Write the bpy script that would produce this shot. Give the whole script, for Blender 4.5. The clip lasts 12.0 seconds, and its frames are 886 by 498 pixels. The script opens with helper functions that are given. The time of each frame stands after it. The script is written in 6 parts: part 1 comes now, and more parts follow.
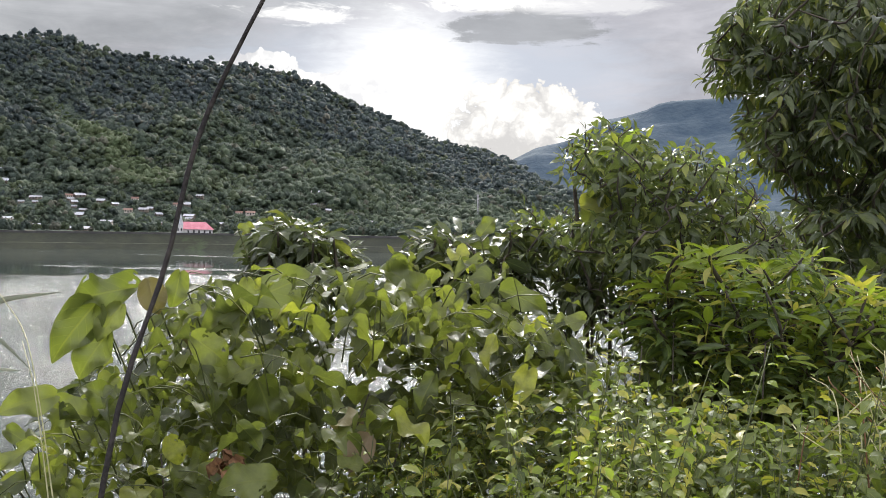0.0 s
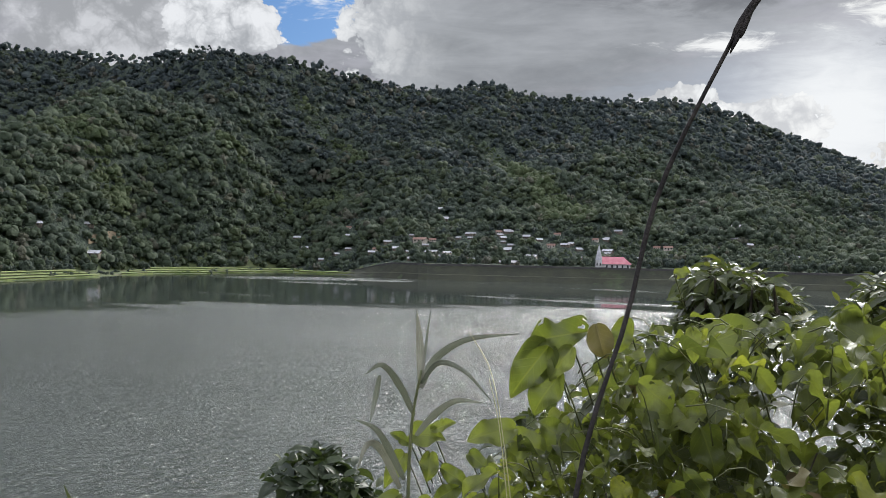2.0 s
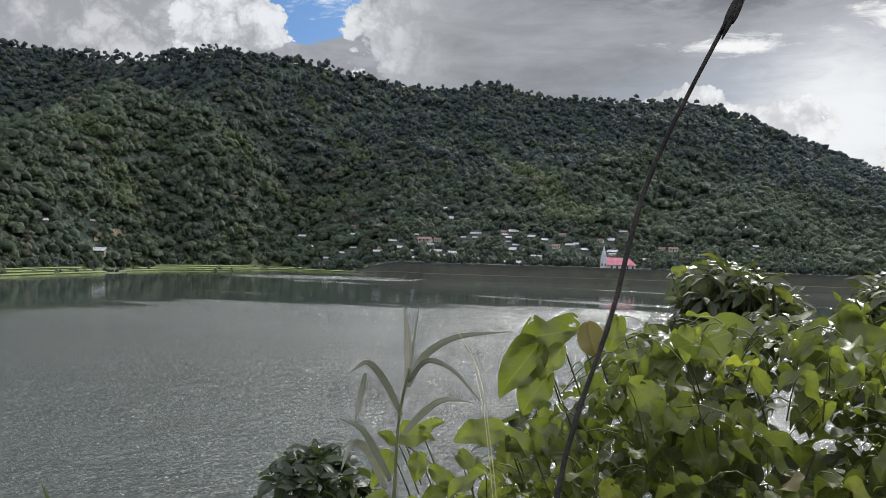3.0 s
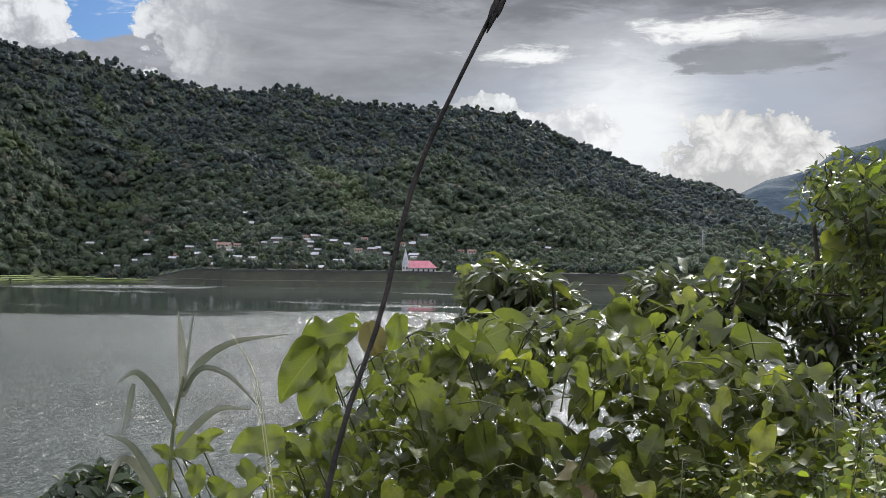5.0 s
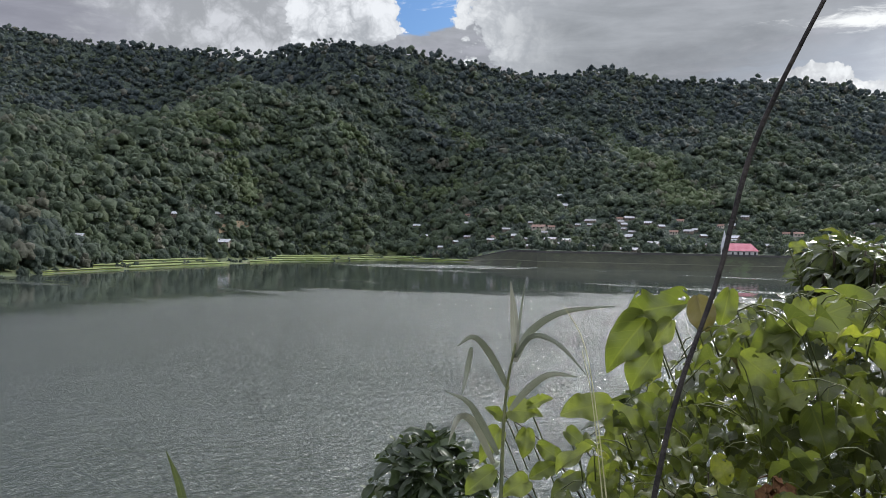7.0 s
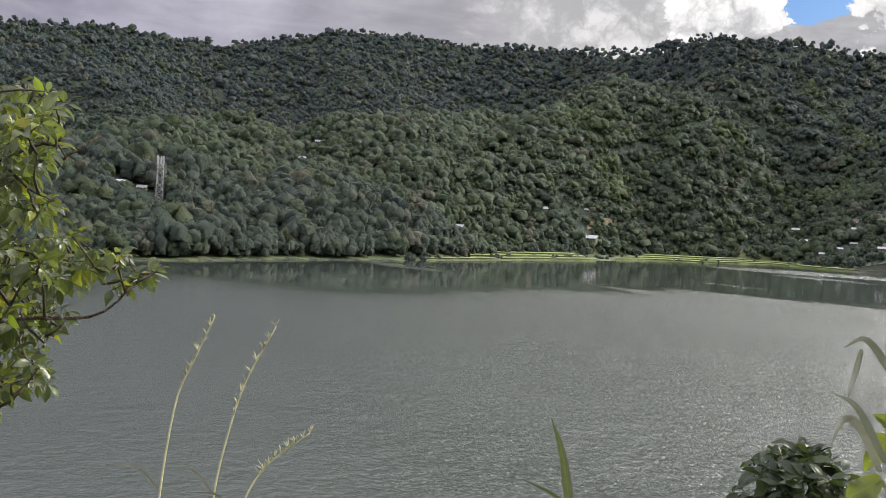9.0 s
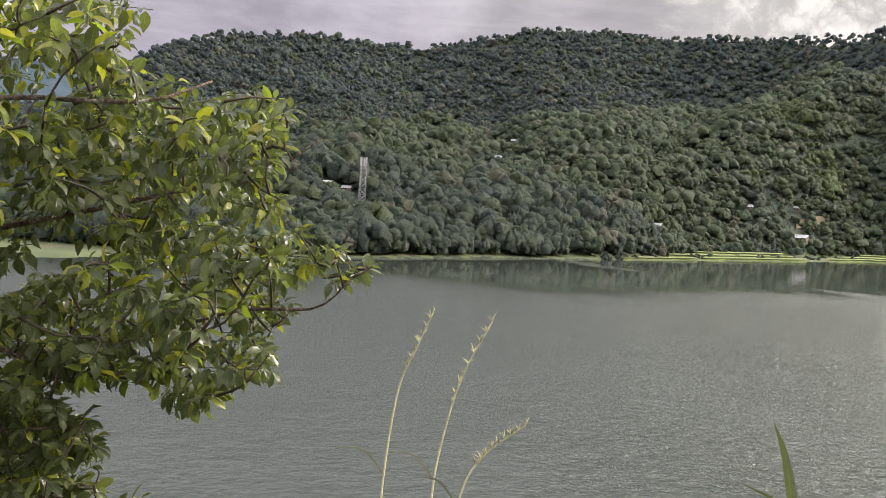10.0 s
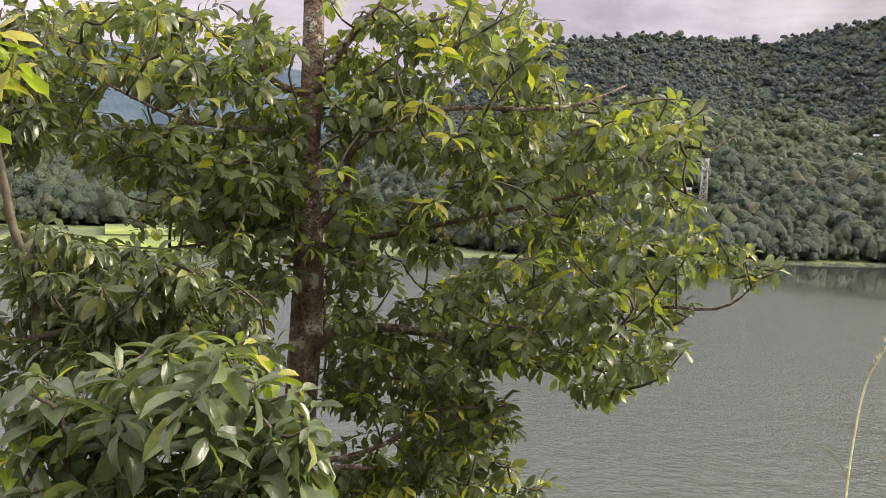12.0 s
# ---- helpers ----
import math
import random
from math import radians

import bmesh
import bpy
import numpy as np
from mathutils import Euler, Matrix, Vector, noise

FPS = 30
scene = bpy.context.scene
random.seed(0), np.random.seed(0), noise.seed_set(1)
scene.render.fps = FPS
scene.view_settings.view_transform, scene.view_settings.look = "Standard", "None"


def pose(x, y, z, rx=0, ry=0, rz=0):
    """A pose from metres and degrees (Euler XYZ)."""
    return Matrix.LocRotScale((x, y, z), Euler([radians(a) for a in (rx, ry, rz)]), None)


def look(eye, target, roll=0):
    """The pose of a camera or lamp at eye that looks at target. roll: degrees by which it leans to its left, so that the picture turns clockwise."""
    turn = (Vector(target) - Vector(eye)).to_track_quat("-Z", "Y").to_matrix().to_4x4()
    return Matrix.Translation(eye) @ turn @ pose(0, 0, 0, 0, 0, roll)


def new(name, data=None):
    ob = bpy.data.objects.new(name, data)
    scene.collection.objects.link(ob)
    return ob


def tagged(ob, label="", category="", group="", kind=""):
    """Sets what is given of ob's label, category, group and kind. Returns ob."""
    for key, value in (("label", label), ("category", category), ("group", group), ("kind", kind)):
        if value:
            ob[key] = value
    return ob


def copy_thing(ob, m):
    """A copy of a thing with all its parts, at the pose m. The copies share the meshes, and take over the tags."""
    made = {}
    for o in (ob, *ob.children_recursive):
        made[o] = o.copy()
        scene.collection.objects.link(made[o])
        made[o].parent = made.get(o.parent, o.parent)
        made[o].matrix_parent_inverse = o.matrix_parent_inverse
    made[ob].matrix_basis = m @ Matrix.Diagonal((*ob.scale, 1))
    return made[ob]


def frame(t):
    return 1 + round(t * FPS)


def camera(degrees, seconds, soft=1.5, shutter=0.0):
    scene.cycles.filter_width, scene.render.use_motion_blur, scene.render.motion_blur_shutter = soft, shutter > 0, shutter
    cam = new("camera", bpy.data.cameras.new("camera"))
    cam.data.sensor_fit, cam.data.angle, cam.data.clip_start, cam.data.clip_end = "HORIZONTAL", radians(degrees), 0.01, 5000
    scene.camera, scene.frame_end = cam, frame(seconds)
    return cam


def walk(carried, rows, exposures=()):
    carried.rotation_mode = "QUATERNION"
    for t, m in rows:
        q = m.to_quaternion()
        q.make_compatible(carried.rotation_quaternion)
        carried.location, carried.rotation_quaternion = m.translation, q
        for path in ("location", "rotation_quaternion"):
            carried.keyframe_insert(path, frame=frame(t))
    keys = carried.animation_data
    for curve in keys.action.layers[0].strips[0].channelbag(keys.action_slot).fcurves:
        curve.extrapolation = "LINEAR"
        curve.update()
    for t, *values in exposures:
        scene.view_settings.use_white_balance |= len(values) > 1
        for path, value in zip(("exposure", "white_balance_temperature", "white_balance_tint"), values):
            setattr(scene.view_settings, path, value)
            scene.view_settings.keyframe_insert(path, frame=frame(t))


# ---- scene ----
# A lake below forested hills, seen from an overgrown bank
cam = camera(51.56, 12.0, soft=0.72)
PATH = [
    (0, (-0.019, 0.082, 16.039), (-0.021, 2.081, 15.988), 1.07),
    (0.5, (-0.038, 0.075, 16.061), (-0.256, 2.062, 16.010), 0.37),
    (1, (-0.054, 0.051, 16.075), (-0.441, 2.013, 16.032), 0.76),
    (1.5, (-0.064, 0.014, 16.072), (-0.708, 1.908, 16.075), 0.90),
    (2, (-0.058, 0.023, 16.066), (-0.926, 1.824, 16.073), 1.24),
    (2.5, (-0.051, 0.044, 16.060), (-0.966, 1.823, 16.065), 1.61),
    (3, (-0.048, 0.081, 16.058), (-0.926, 1.878, 16.064), 1.62),
    (3.5, (-0.049, 0.115, 16.053), (-0.763, 1.983, 16.066), 1.70),
    (3.7, (-0.048, 0.125, 16.052), (-0.702, 2.015, 16.067), 1.72),
    (5.3, (-0.019, 0.147, 16.048), (-0.475, 2.094, 16.082), 0.23),
    (5.5, (-0.018, 0.159, 16.047), (-0.468, 2.107, 16.103), -0.05),
    (6, (-0.016, 0.170, 16.039), (-0.518, 2.104, 16.132), 0.16),
    (6.5, (-0.030, 0.136, 16.032), (-0.859, 1.956, 16.061), 0.56),
    (7, (-0.030, 0.087, 16.031), (-1.123, 1.762, 16.006), 0.97),
    (7.5, (-0.033, 0.078, 16.029), (-1.283, 1.639, 16.006), 1.60),
    (7.7, (-0.030, 0.057, 16.029), (-1.341, 1.567, 16.006), 1.96),
    (9.3, (0.033, -0.038, 16.008), (-1.678, 0.995, 15.942), 3.32),
    (9.5, (0.034, -0.043, 16.006), (-1.714, 0.926, 15.937), 3.28),
    (10, (0.031, -0.087, 16.006), (-1.819, 0.667, 15.920), 3.20),
    (10.5, (0.010, -0.161, 16.000), (-1.925, 0.337, 15.899), 3.42),
    (11, (0.030, -0.238, 15.997), (-1.943, 0.072, 15.891), 3.56),
    (11.5, (0.052, -0.313, 15.985), (-1.939, -0.176, 15.869), 3.56),
    (12, (0.066, -0.388, 15.978), (-1.930, -0.340, 15.859), 2.91),
]
EXPOSURES = [(0, 0.57, 6500, 10), (1.0, 0.22, 6400, 10), (2.0, 0.05, 6300, 9), (3.5, 0.02, 6300, 9), (5.5, 0.07, 6250, 9), (6.5, 0.06, 6200, 9), (7.7, 0.28, 6300, 9), (9.3, 0.48, 6800, 11), (10.0, 0.7, 7100, 12), (11.0, 0.91, 7300, 13), (12.0, 1.0, 7400, 13)]
walk(cam, [(t, look(eye, target, roll)) for t, eye, target, roll in PATH], EXPOSURES)

# ---- world and sun ----
SUN_AZ, SUN_EL = 1.0, 24.0


def polar(az, r, z=0.0):
    """A place by its bearing (degrees to the left of +y), its distance from the origin and its height."""
    a = radians(az)
    return Vector((-r * math.sin(a), r * math.cos(a), z))


class Nodes:
    """Short hand for node trees."""

    def __init__(self, tree):
        self.tree = tree
        tree.nodes.clear()

    def add(self, kind, **settings):
        node = self.tree.nodes.new(kind)
        for key, value in settings.items():
            if key == "operation":
                node.operation = value
            elif key == "blend_type":
                node.blend_type = value
        return node

    def put(self, socket, value):
        if isinstance(value, bpy.types.NodeSocket):
            self.tree.links.new(value, socket)
        else:
            socket.default_value = value

    def math(self, op, a, b=0.0, c=0.0, clamp=False):
        node = self.add("ShaderNodeMath", operation=op)
        node.use_clamp = clamp
        for socket, value in zip(node.inputs, (a, b, c)):
            self.put(socket, value)
        return node.outputs[0]

    def mix(self, f, a, b, blend="MIX"):
        node = self.tree.nodes.new("ShaderNodeMix")
        node.data_type, node.blend_type = "RGBA", blend
        self.put(node.inputs[0], f)
        for socket, value in ((node.inputs[6], a), (node.inputs[7], b)):
            self.put(socket, (*value, 1) if isinstance(value, tuple) and len(value) == 3 else value)
        return node.outputs[2]

    def noise(self, vector=None, scale=5.0, detail=4.0, rough=0.55, distortion=0.0):
        node = self.tree.nodes.new("ShaderNodeTexNoise")
        for key, value in (("Scale", scale), ("Detail", detail), ("Roughness", rough), ("Distortion", distortion)):
            node.inputs[key].default_value = value
        if vector is not None:
            self.tree.links.new(vector, node.inputs["Vector"])
        return node.outputs["Fac"]

    def ramp(self, f, low, high, a=0.0, b=1.0):
        node = self.tree.nodes.new("ShaderNodeMapRange")
        node.interpolation_type = "SMOOTHSTEP"
        for socket, value in zip(node.inputs, (f, low, high, a, b)):
            self.put(socket, value)
        return node.outputs[0]

    def scaled(self, vector, s):
        node = self.tree.nodes.new("ShaderNodeMapping")
        node.inputs["Scale"].default_value = s
        self.tree.links.new(vector, node.inputs["Vector"])
        return node.outputs[0]


def make_sky():
    world = bpy.data.worlds.new("sky")
    scene.world = world
    world.use_nodes = True
    k = Nodes(world.node_tree)
    sky = k.add("ShaderNodeTexSky")
    sky.sky_type, sky.sun_disc = "NISHITA", False
    sky.sun_elevation, sky.sun_rotation = radians(SUN_EL), radians(-SUN_AZ)
    way = k.add("ShaderNodeTexCoord").outputs["Generated"]
    split = k.add("ShaderNodeSeparateXYZ")
    k.tree.links.new(way, split.inputs[0])
    x, y, z = split.outputs
    az = k.math("MULTIPLY", k.math("ARCTAN2", k.math("MULTIPLY", x, -1.0), y), 57.2958)
    el = k.math("MULTIPLY", k.math("ARCSINE", z), 57.2958)
    wide = k.scaled(way, (1.0, 1.0, 2.6))
    big = k.noise(wide, 3.2, 6.0, 0.56, 0.4)
    mid = k.noise(wide, 9.0, 6.0, 0.6, 0.3)
    fine = k.noise(way, 26.0, 6.0, 0.62)
    streaks = k.noise(k.scaled(way, (1.0, 1.0, 5.5)), 9.0, 8.0, 0.62, 0.6)
    cells = k.add("ShaderNodeTexVoronoi")
    shifted = k.add("ShaderNodeVectorMath")
    shifted.operation = "ADD"
    warp = k.add("ShaderNodeTexNoise")
    warp.inputs["Scale"].default_value, warp.inputs["Detail"].default_value = 30.0, 4.0
    k.tree.links.new(way, warp.inputs["Vector"])
    small = k.add("ShaderNodeVectorMath")
    small.operation = "SCALE"
    small.inputs["Scale"].default_value = 0.035
    k.tree.links.new(warp.outputs["Color"], small.inputs[0])
    k.tree.links.new(way, shifted.inputs[0])
    k.tree.links.new(small.outputs[0], shifted.inputs[1])
    k.tree.links.new(shifted.outputs[0], cells.inputs["Vector"])
    for key, value in (("Scale", 24.0), ("Detail", 3.0), ("Roughness", 0.6), ("Lacunarity", 2.3)):
        cells.inputs[key].default_value = value
    billow = k.math("MULTIPLY", cells.outputs["Distance"], 0.62)

    ragged = k.math("ADD", k.math("MULTIPLY", streaks, 0.6), k.math("MULTIPLY", k.noise(k.scaled(way, (1.0, 1.0, 3.0)), 24.0, 8.0, 0.65, 0.8), 0.4))

    def oval(a, e, wa, we, soft, rough=0.0, edge=None):
        da = k.math("DIVIDE", k.math("SUBTRACT", az, a), wa)
        de = k.math("DIVIDE", k.math("SUBTRACT", el, e), we)
        d = k.math("SQRT", k.math("ADD", k.math("MULTIPLY", da, da), k.math("MULTIPLY", de, de)))
        if rough:
            d = k.math("ADD", d, k.math("MULTIPLY", k.math("SUBTRACT", ragged if edge is None else edge, 0.5), rough * 4.2))
        return k.ramp(d, 1.0 + soft, 1.0 - soft)

    def heap(a, e, wa, we, rough=0.38, soft=0.05):
        return oval(a, e, wa, we, soft, rough, k.math("ADD", k.math("MULTIPLY", k.math("SUBTRACT", billow, 0.81), 0.7), k.math("ADD", k.math("MULTIPLY", mid, 0.4), 0.27)))

    def part_of(f, amount):
        return k.math("MULTIPLY", f, amount)

    # grey cloud deck with lighter folds
    fold = k.ramp(k.math("ADD", k.math("MULTIPLY", big, 0.5), k.math("MULTIPLY", k.math("ADD", mid, streaks), 0.25)), 0.34, 0.66)
    col = k.mix(fold, (0.27, 0.27, 0.30), (0.48, 0.478, 0.515))
    # far from the sun the deck is cooler and dimmer
    col = k.mix(k.ramp(az, 48.0, 78.0), col, k.mix(1.0, col, (0.84, 0.83, 0.95), "MULTIPLY"))
    # the great grey cloud over the hill, darkest along its upper fold
    grey = k.mix(fold, (0.23, 0.24, 0.255), (0.43, 0.44, 0.46))
    col = k.mix(part_of(oval(19.0, 14.5, 14.5, 5.6, 0.35, 0.6), 0.9), col, grey)
    col = k.mix(part_of(oval(8.0, 17.3, 13.0, 2.0, 0.5, 0.9), 0.75), col, (0.185, 0.19, 0.205))
    col = k.mix(part_of(oval(-9.5, 16.8, 9.5, 2.5, 0.4, 0.9), 0.8), col, k.mix(fold, (0.19, 0.195, 0.21), (0.36, 0.365, 0.385)))
    # pale air below it, and the glow of the hidden sun
    col = k.mix(part_of(oval(1.0, 8.6, 13.0, 4.0, 0.5, 0.4), 0.85), col, (0.43, 0.465, 0.53))
    col = k.mix(part_of(oval(2.6, 8.0, 4.6, 4.4, 0.75, 0.35), 0.85), col, (0.97, 0.965, 0.95))
    # bright and dark bars of cloud
    col = k.mix(oval(9.0, 12.5, 3.4, 0.5, 0.5, 1.5), col, (0.93, 0.92, 0.90))
    col = k.mix(oval(-3.2, 13.7, 4.4, 0.6, 0.5, 1.5), col, (0.93, 0.92, 0.89))
    col = k.mix(part_of(oval(-4.6, 12.1, 4.4, 1.0, 0.3, 1.25), 0.95), col, k.mix(fold, (0.20, 0.205, 0.22), (0.33, 0.34, 0.36)))
    col = k.mix(part_of(oval(-8.6, 13.6, 4.0, 0.6, 0.35, 1.0), 0.8), col, (0.62, 0.62, 0.63))
    # heaped white clouds over the ridge: bright crowns, grey hollows
    hollow = k.ramp(k.math("ADD", k.math("MULTIPLY", billow, 0.8), k.math("MULTIPLY", mid, 0.5)), 0.52, 0.98, 1.0, 0.0)
    col = k.mix(heap(-4.6, 5.6, 4.0, 3.0), col, k.mix(hollow, (0.50, 0.49, 0.48), (0.88, 0.86, 0.82)))
    col = k.mix(heap(11.6, 9.2, 2.2, 1.0), col, k.mix(hollow, (0.52, 0.52, 0.53), (0.86, 0.86, 0.85)))
    col = k.mix(heap(6.4, 7.9, 2.7, 1.4), col, k.mix(hollow, (0.62, 0.62, 0.63), (0.92, 0.91, 0.89)))
    # the break of blue between two bright-rimmed heaps
    col = k.mix(oval(45.0, 13.5, 7.5, 4.4, 0.5, 0.6), col, k.mix(hollow, (0.36, 0.365, 0.38), (0.62, 0.62, 0.64)))
    blue = k.mix(1.0, sky.outputs[0], (0.036, 0.055, 0.085), "MULTIPLY")
    blue = k.mix(k.math("MULTIPLY", k.ramp(streaks, 0.52, 0.64), 0.8), blue, (0.9, 0.91, 0.93))
    col = k.mix(oval(34.6, 17.0, 4.0, 4.8, 0.05, 0.2, mid), col, blue)
    col = k.mix(heap(39.6, 13.0, 2.7, 2.1), col, k.mix(hollow, (0.40, 0.41, 0.43), (0.82, 0.82, 0.83)))
    rim = k.mix(k.ramp(az, 24.0, 33.0), grey, k.mix(hollow, (0.48, 0.49, 0.51), (0.80, 0.80, 0.80)))
    col = k.mix(k.math("MULTIPLY", heap(24.6, 14.2, 6.4, 6.0, 0.28), k.ramp(az, 18.0, 26.0)), col, rim)
    # unseen bright heaps and sun glow, added above the view to brighten the water
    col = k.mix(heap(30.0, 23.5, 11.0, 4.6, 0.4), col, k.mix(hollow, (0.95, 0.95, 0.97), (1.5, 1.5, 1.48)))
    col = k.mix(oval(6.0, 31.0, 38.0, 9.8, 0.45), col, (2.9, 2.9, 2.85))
    # high cloud overhead and behind, unseen, brightened to fill land and leaves with light
    over = k.math("ADD", 1.0, k.math("MULTIPLY", k.ramp(el, 16.5, 31.0), 1.8))
    behind = k.math("ADD", 1.0, k.math("MULTIPLY", k.ramp(y, -0.1, -0.7), 0.7))
    glare = k.tree.nodes.new("ShaderNodeVectorMath")
    glare.operation = "SCALE"
    k.put(glare.inputs[0], col)
    k.put(glare.inputs["Scale"], k.math("MULTIPLY", over, behind))
    col = glare.outputs[0]
    back = k.tree.nodes.new("ShaderNodeBackground")
    k.put(back.inputs[0], col)
    back.inputs[1].default_value = 1.0
    out = k.tree.nodes.new("ShaderNodeOutputWorld")
    k.tree.links.new(back.outputs[0], out.inputs[0])


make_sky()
sun = new("sun", bpy.data.lights.new("sun", "SUN"))
sun.data.energy, sun.data.angle, sun.data.color = 2.6, radians(9), (1.0, 0.95, 0.86)
sun.matrix_world = look(polar(SUN_AZ, 100 * math.cos(radians(SUN_EL)), 100 * math.sin(radians(SUN_EL))), (0, 0, 0))


# ---- materials ----
def material(name):
    m = bpy.data.materials.new(name)
    m.use_nodes = True
    return m, Nodes(m.node_tree)


def finish(k, shader, bump=None, target=None, strength=0.3, distance=0.02):
    if bump is not None:
        node = k.tree.nodes.new("ShaderNodeBump")
        node.inputs["Strength"].default_value, node.inputs["Distance"].default_value = strength, distance
        k.tree.links.new(bump, node.inputs["Height"])
        k.tree.links.new(node.outputs[0], (target or shader).inputs["Normal"])
    out = k.tree.nodes.new("ShaderNodeOutputMaterial")
    k.tree.links.new(shader.outputs[0], out.inputs[0])


def principled(k, colour, rough=0.6, metal=0.0, spec=0.5):
    b = k.tree.nodes.new("ShaderNodeBsdfPrincipled")
    k.put(b.inputs["Base Color"], (*colour, 1) if isinstance(colour, tuple) else colour)
    k.put(b.inputs["Roughness"], rough)
    b.inputs["Metallic"].default_value = metal
    b.inputs["Specular IOR Level"].default_value = spec
    return b


def spotted(name, a, b, scale=8.0, rough=0.7, fine=60.0, bump=0.4, distance=0.01, metal=0.0, spec=0.4, c=None):
    """A weathered surface: two colours in blotches, a finer grain, a little relief."""
    m, k = material(name)
    where = k.add("ShaderNodeTexCoord").outputs["Object"]
    n1, n2 = k.noise(where, scale, 5.0), k.noise(where, fine, 4.0)
    f = k.ramp(k.math("ADD", k.math("MULTIPLY", n1, 0.65), k.math("MULTIPLY", n2, 0.35)), 0.35, 0.65)
    col = k.mix(f, a, b)
    if c:
        col = k.mix(k.ramp(k.noise(where, scale * 0.6, 6.0, 0.65), 0.56, 0.66), col, c)
    finish(k, principled(k, col, rough, metal, spec), n2, None, bump, distance)
    return m


def leafy(name, dark, light, young, gloss=0.42, through_light=0.35, share=0.08, vein=0.5, tint=(1.9, 2.0, 0.6)):
    """Leaves: colour by leaf, a paler midrib and side veins, blotches, light that shines through."""
    m, k = material(name)
    info = k.add("ShaderNodeObjectInfo").outputs["Random"]
    island = k.add("ShaderNodeNewGeometry").outputs["Random Per Island"]
    pick = k.math("FRACT", k.math("ADD", info, k.math("MULTIPLY", island, 3.7)))
    uv = k.add("ShaderNodeUVMap")
    uv.uv_map = "uv"
    split = k.add("ShaderNodeSeparateXYZ")
    k.tree.links.new(uv.outputs[0], split.inputs[0])
    u, v = split.outputs[0], split.outputs[1]
    side = k.math("ABSOLUTE", k.math("SUBTRACT", u, 0.5))
    col = k.mix(pick, dark, light)
    col = k.mix(k.ramp(pick, 1.0 - share * 1.3, 1.0 - share), col, young)
    spots = k.noise(k.add("ShaderNodeTexCoord").outputs["Object"], 55.0, 4.0, 0.6)
    col = k.mix(k.math("MULTIPLY", k.ramp(spots, 0.35, 0.7), 0.35), col, dark)
    wave = k.math("FRACT", k.math("MULTIPLY", k.math("SUBTRACT", v, k.math("MULTIPLY", side, 0.55)), 7.0))
    ribs = k.ramp(k.math("ABSOLUTE", k.math("SUBTRACT", wave, 0.5)), 0.07, 0.02)
    mid = k.ramp(side, 0.035, 0.012)
    veins = k.math("MAXIMUM", mid, k.math("MULTIPLY", ribs, 0.45))
    col = k.mix(k.math("MULTIPLY", veins, vein), col, k.mix(0.5, light, young))
    b = principled(k, col, gloss, 0.0, 0.45)
    t = k.tree.nodes.new("ShaderNodeBsdfTranslucent")
    k.put(t.inputs[0], k.mix(0.55, col, k.mix(1.0, col, tint, "MULTIPLY")))
    bump = k.tree.nodes.new("ShaderNodeBump")
    bump.inputs["Strength"].default_value, bump.inputs["Distance"].default_value = 0.35, 0.004
    k.put(bump.inputs["Height"], k.math("SUBTRACT", k.math("MULTIPLY", spots, 0.6), veins))
    k.tree.links.new(bump.outputs[0], b.inputs["Normal"])
    both = k.tree.nodes.new("ShaderNodeMixShader")
    both.inputs[0].default_value = through_light
    k.tree.links.new(b.outputs[0], both.inputs[1])
    k.tree.links.new(t.outputs[0], both.inputs[2])
    finish(k, both)
    return m


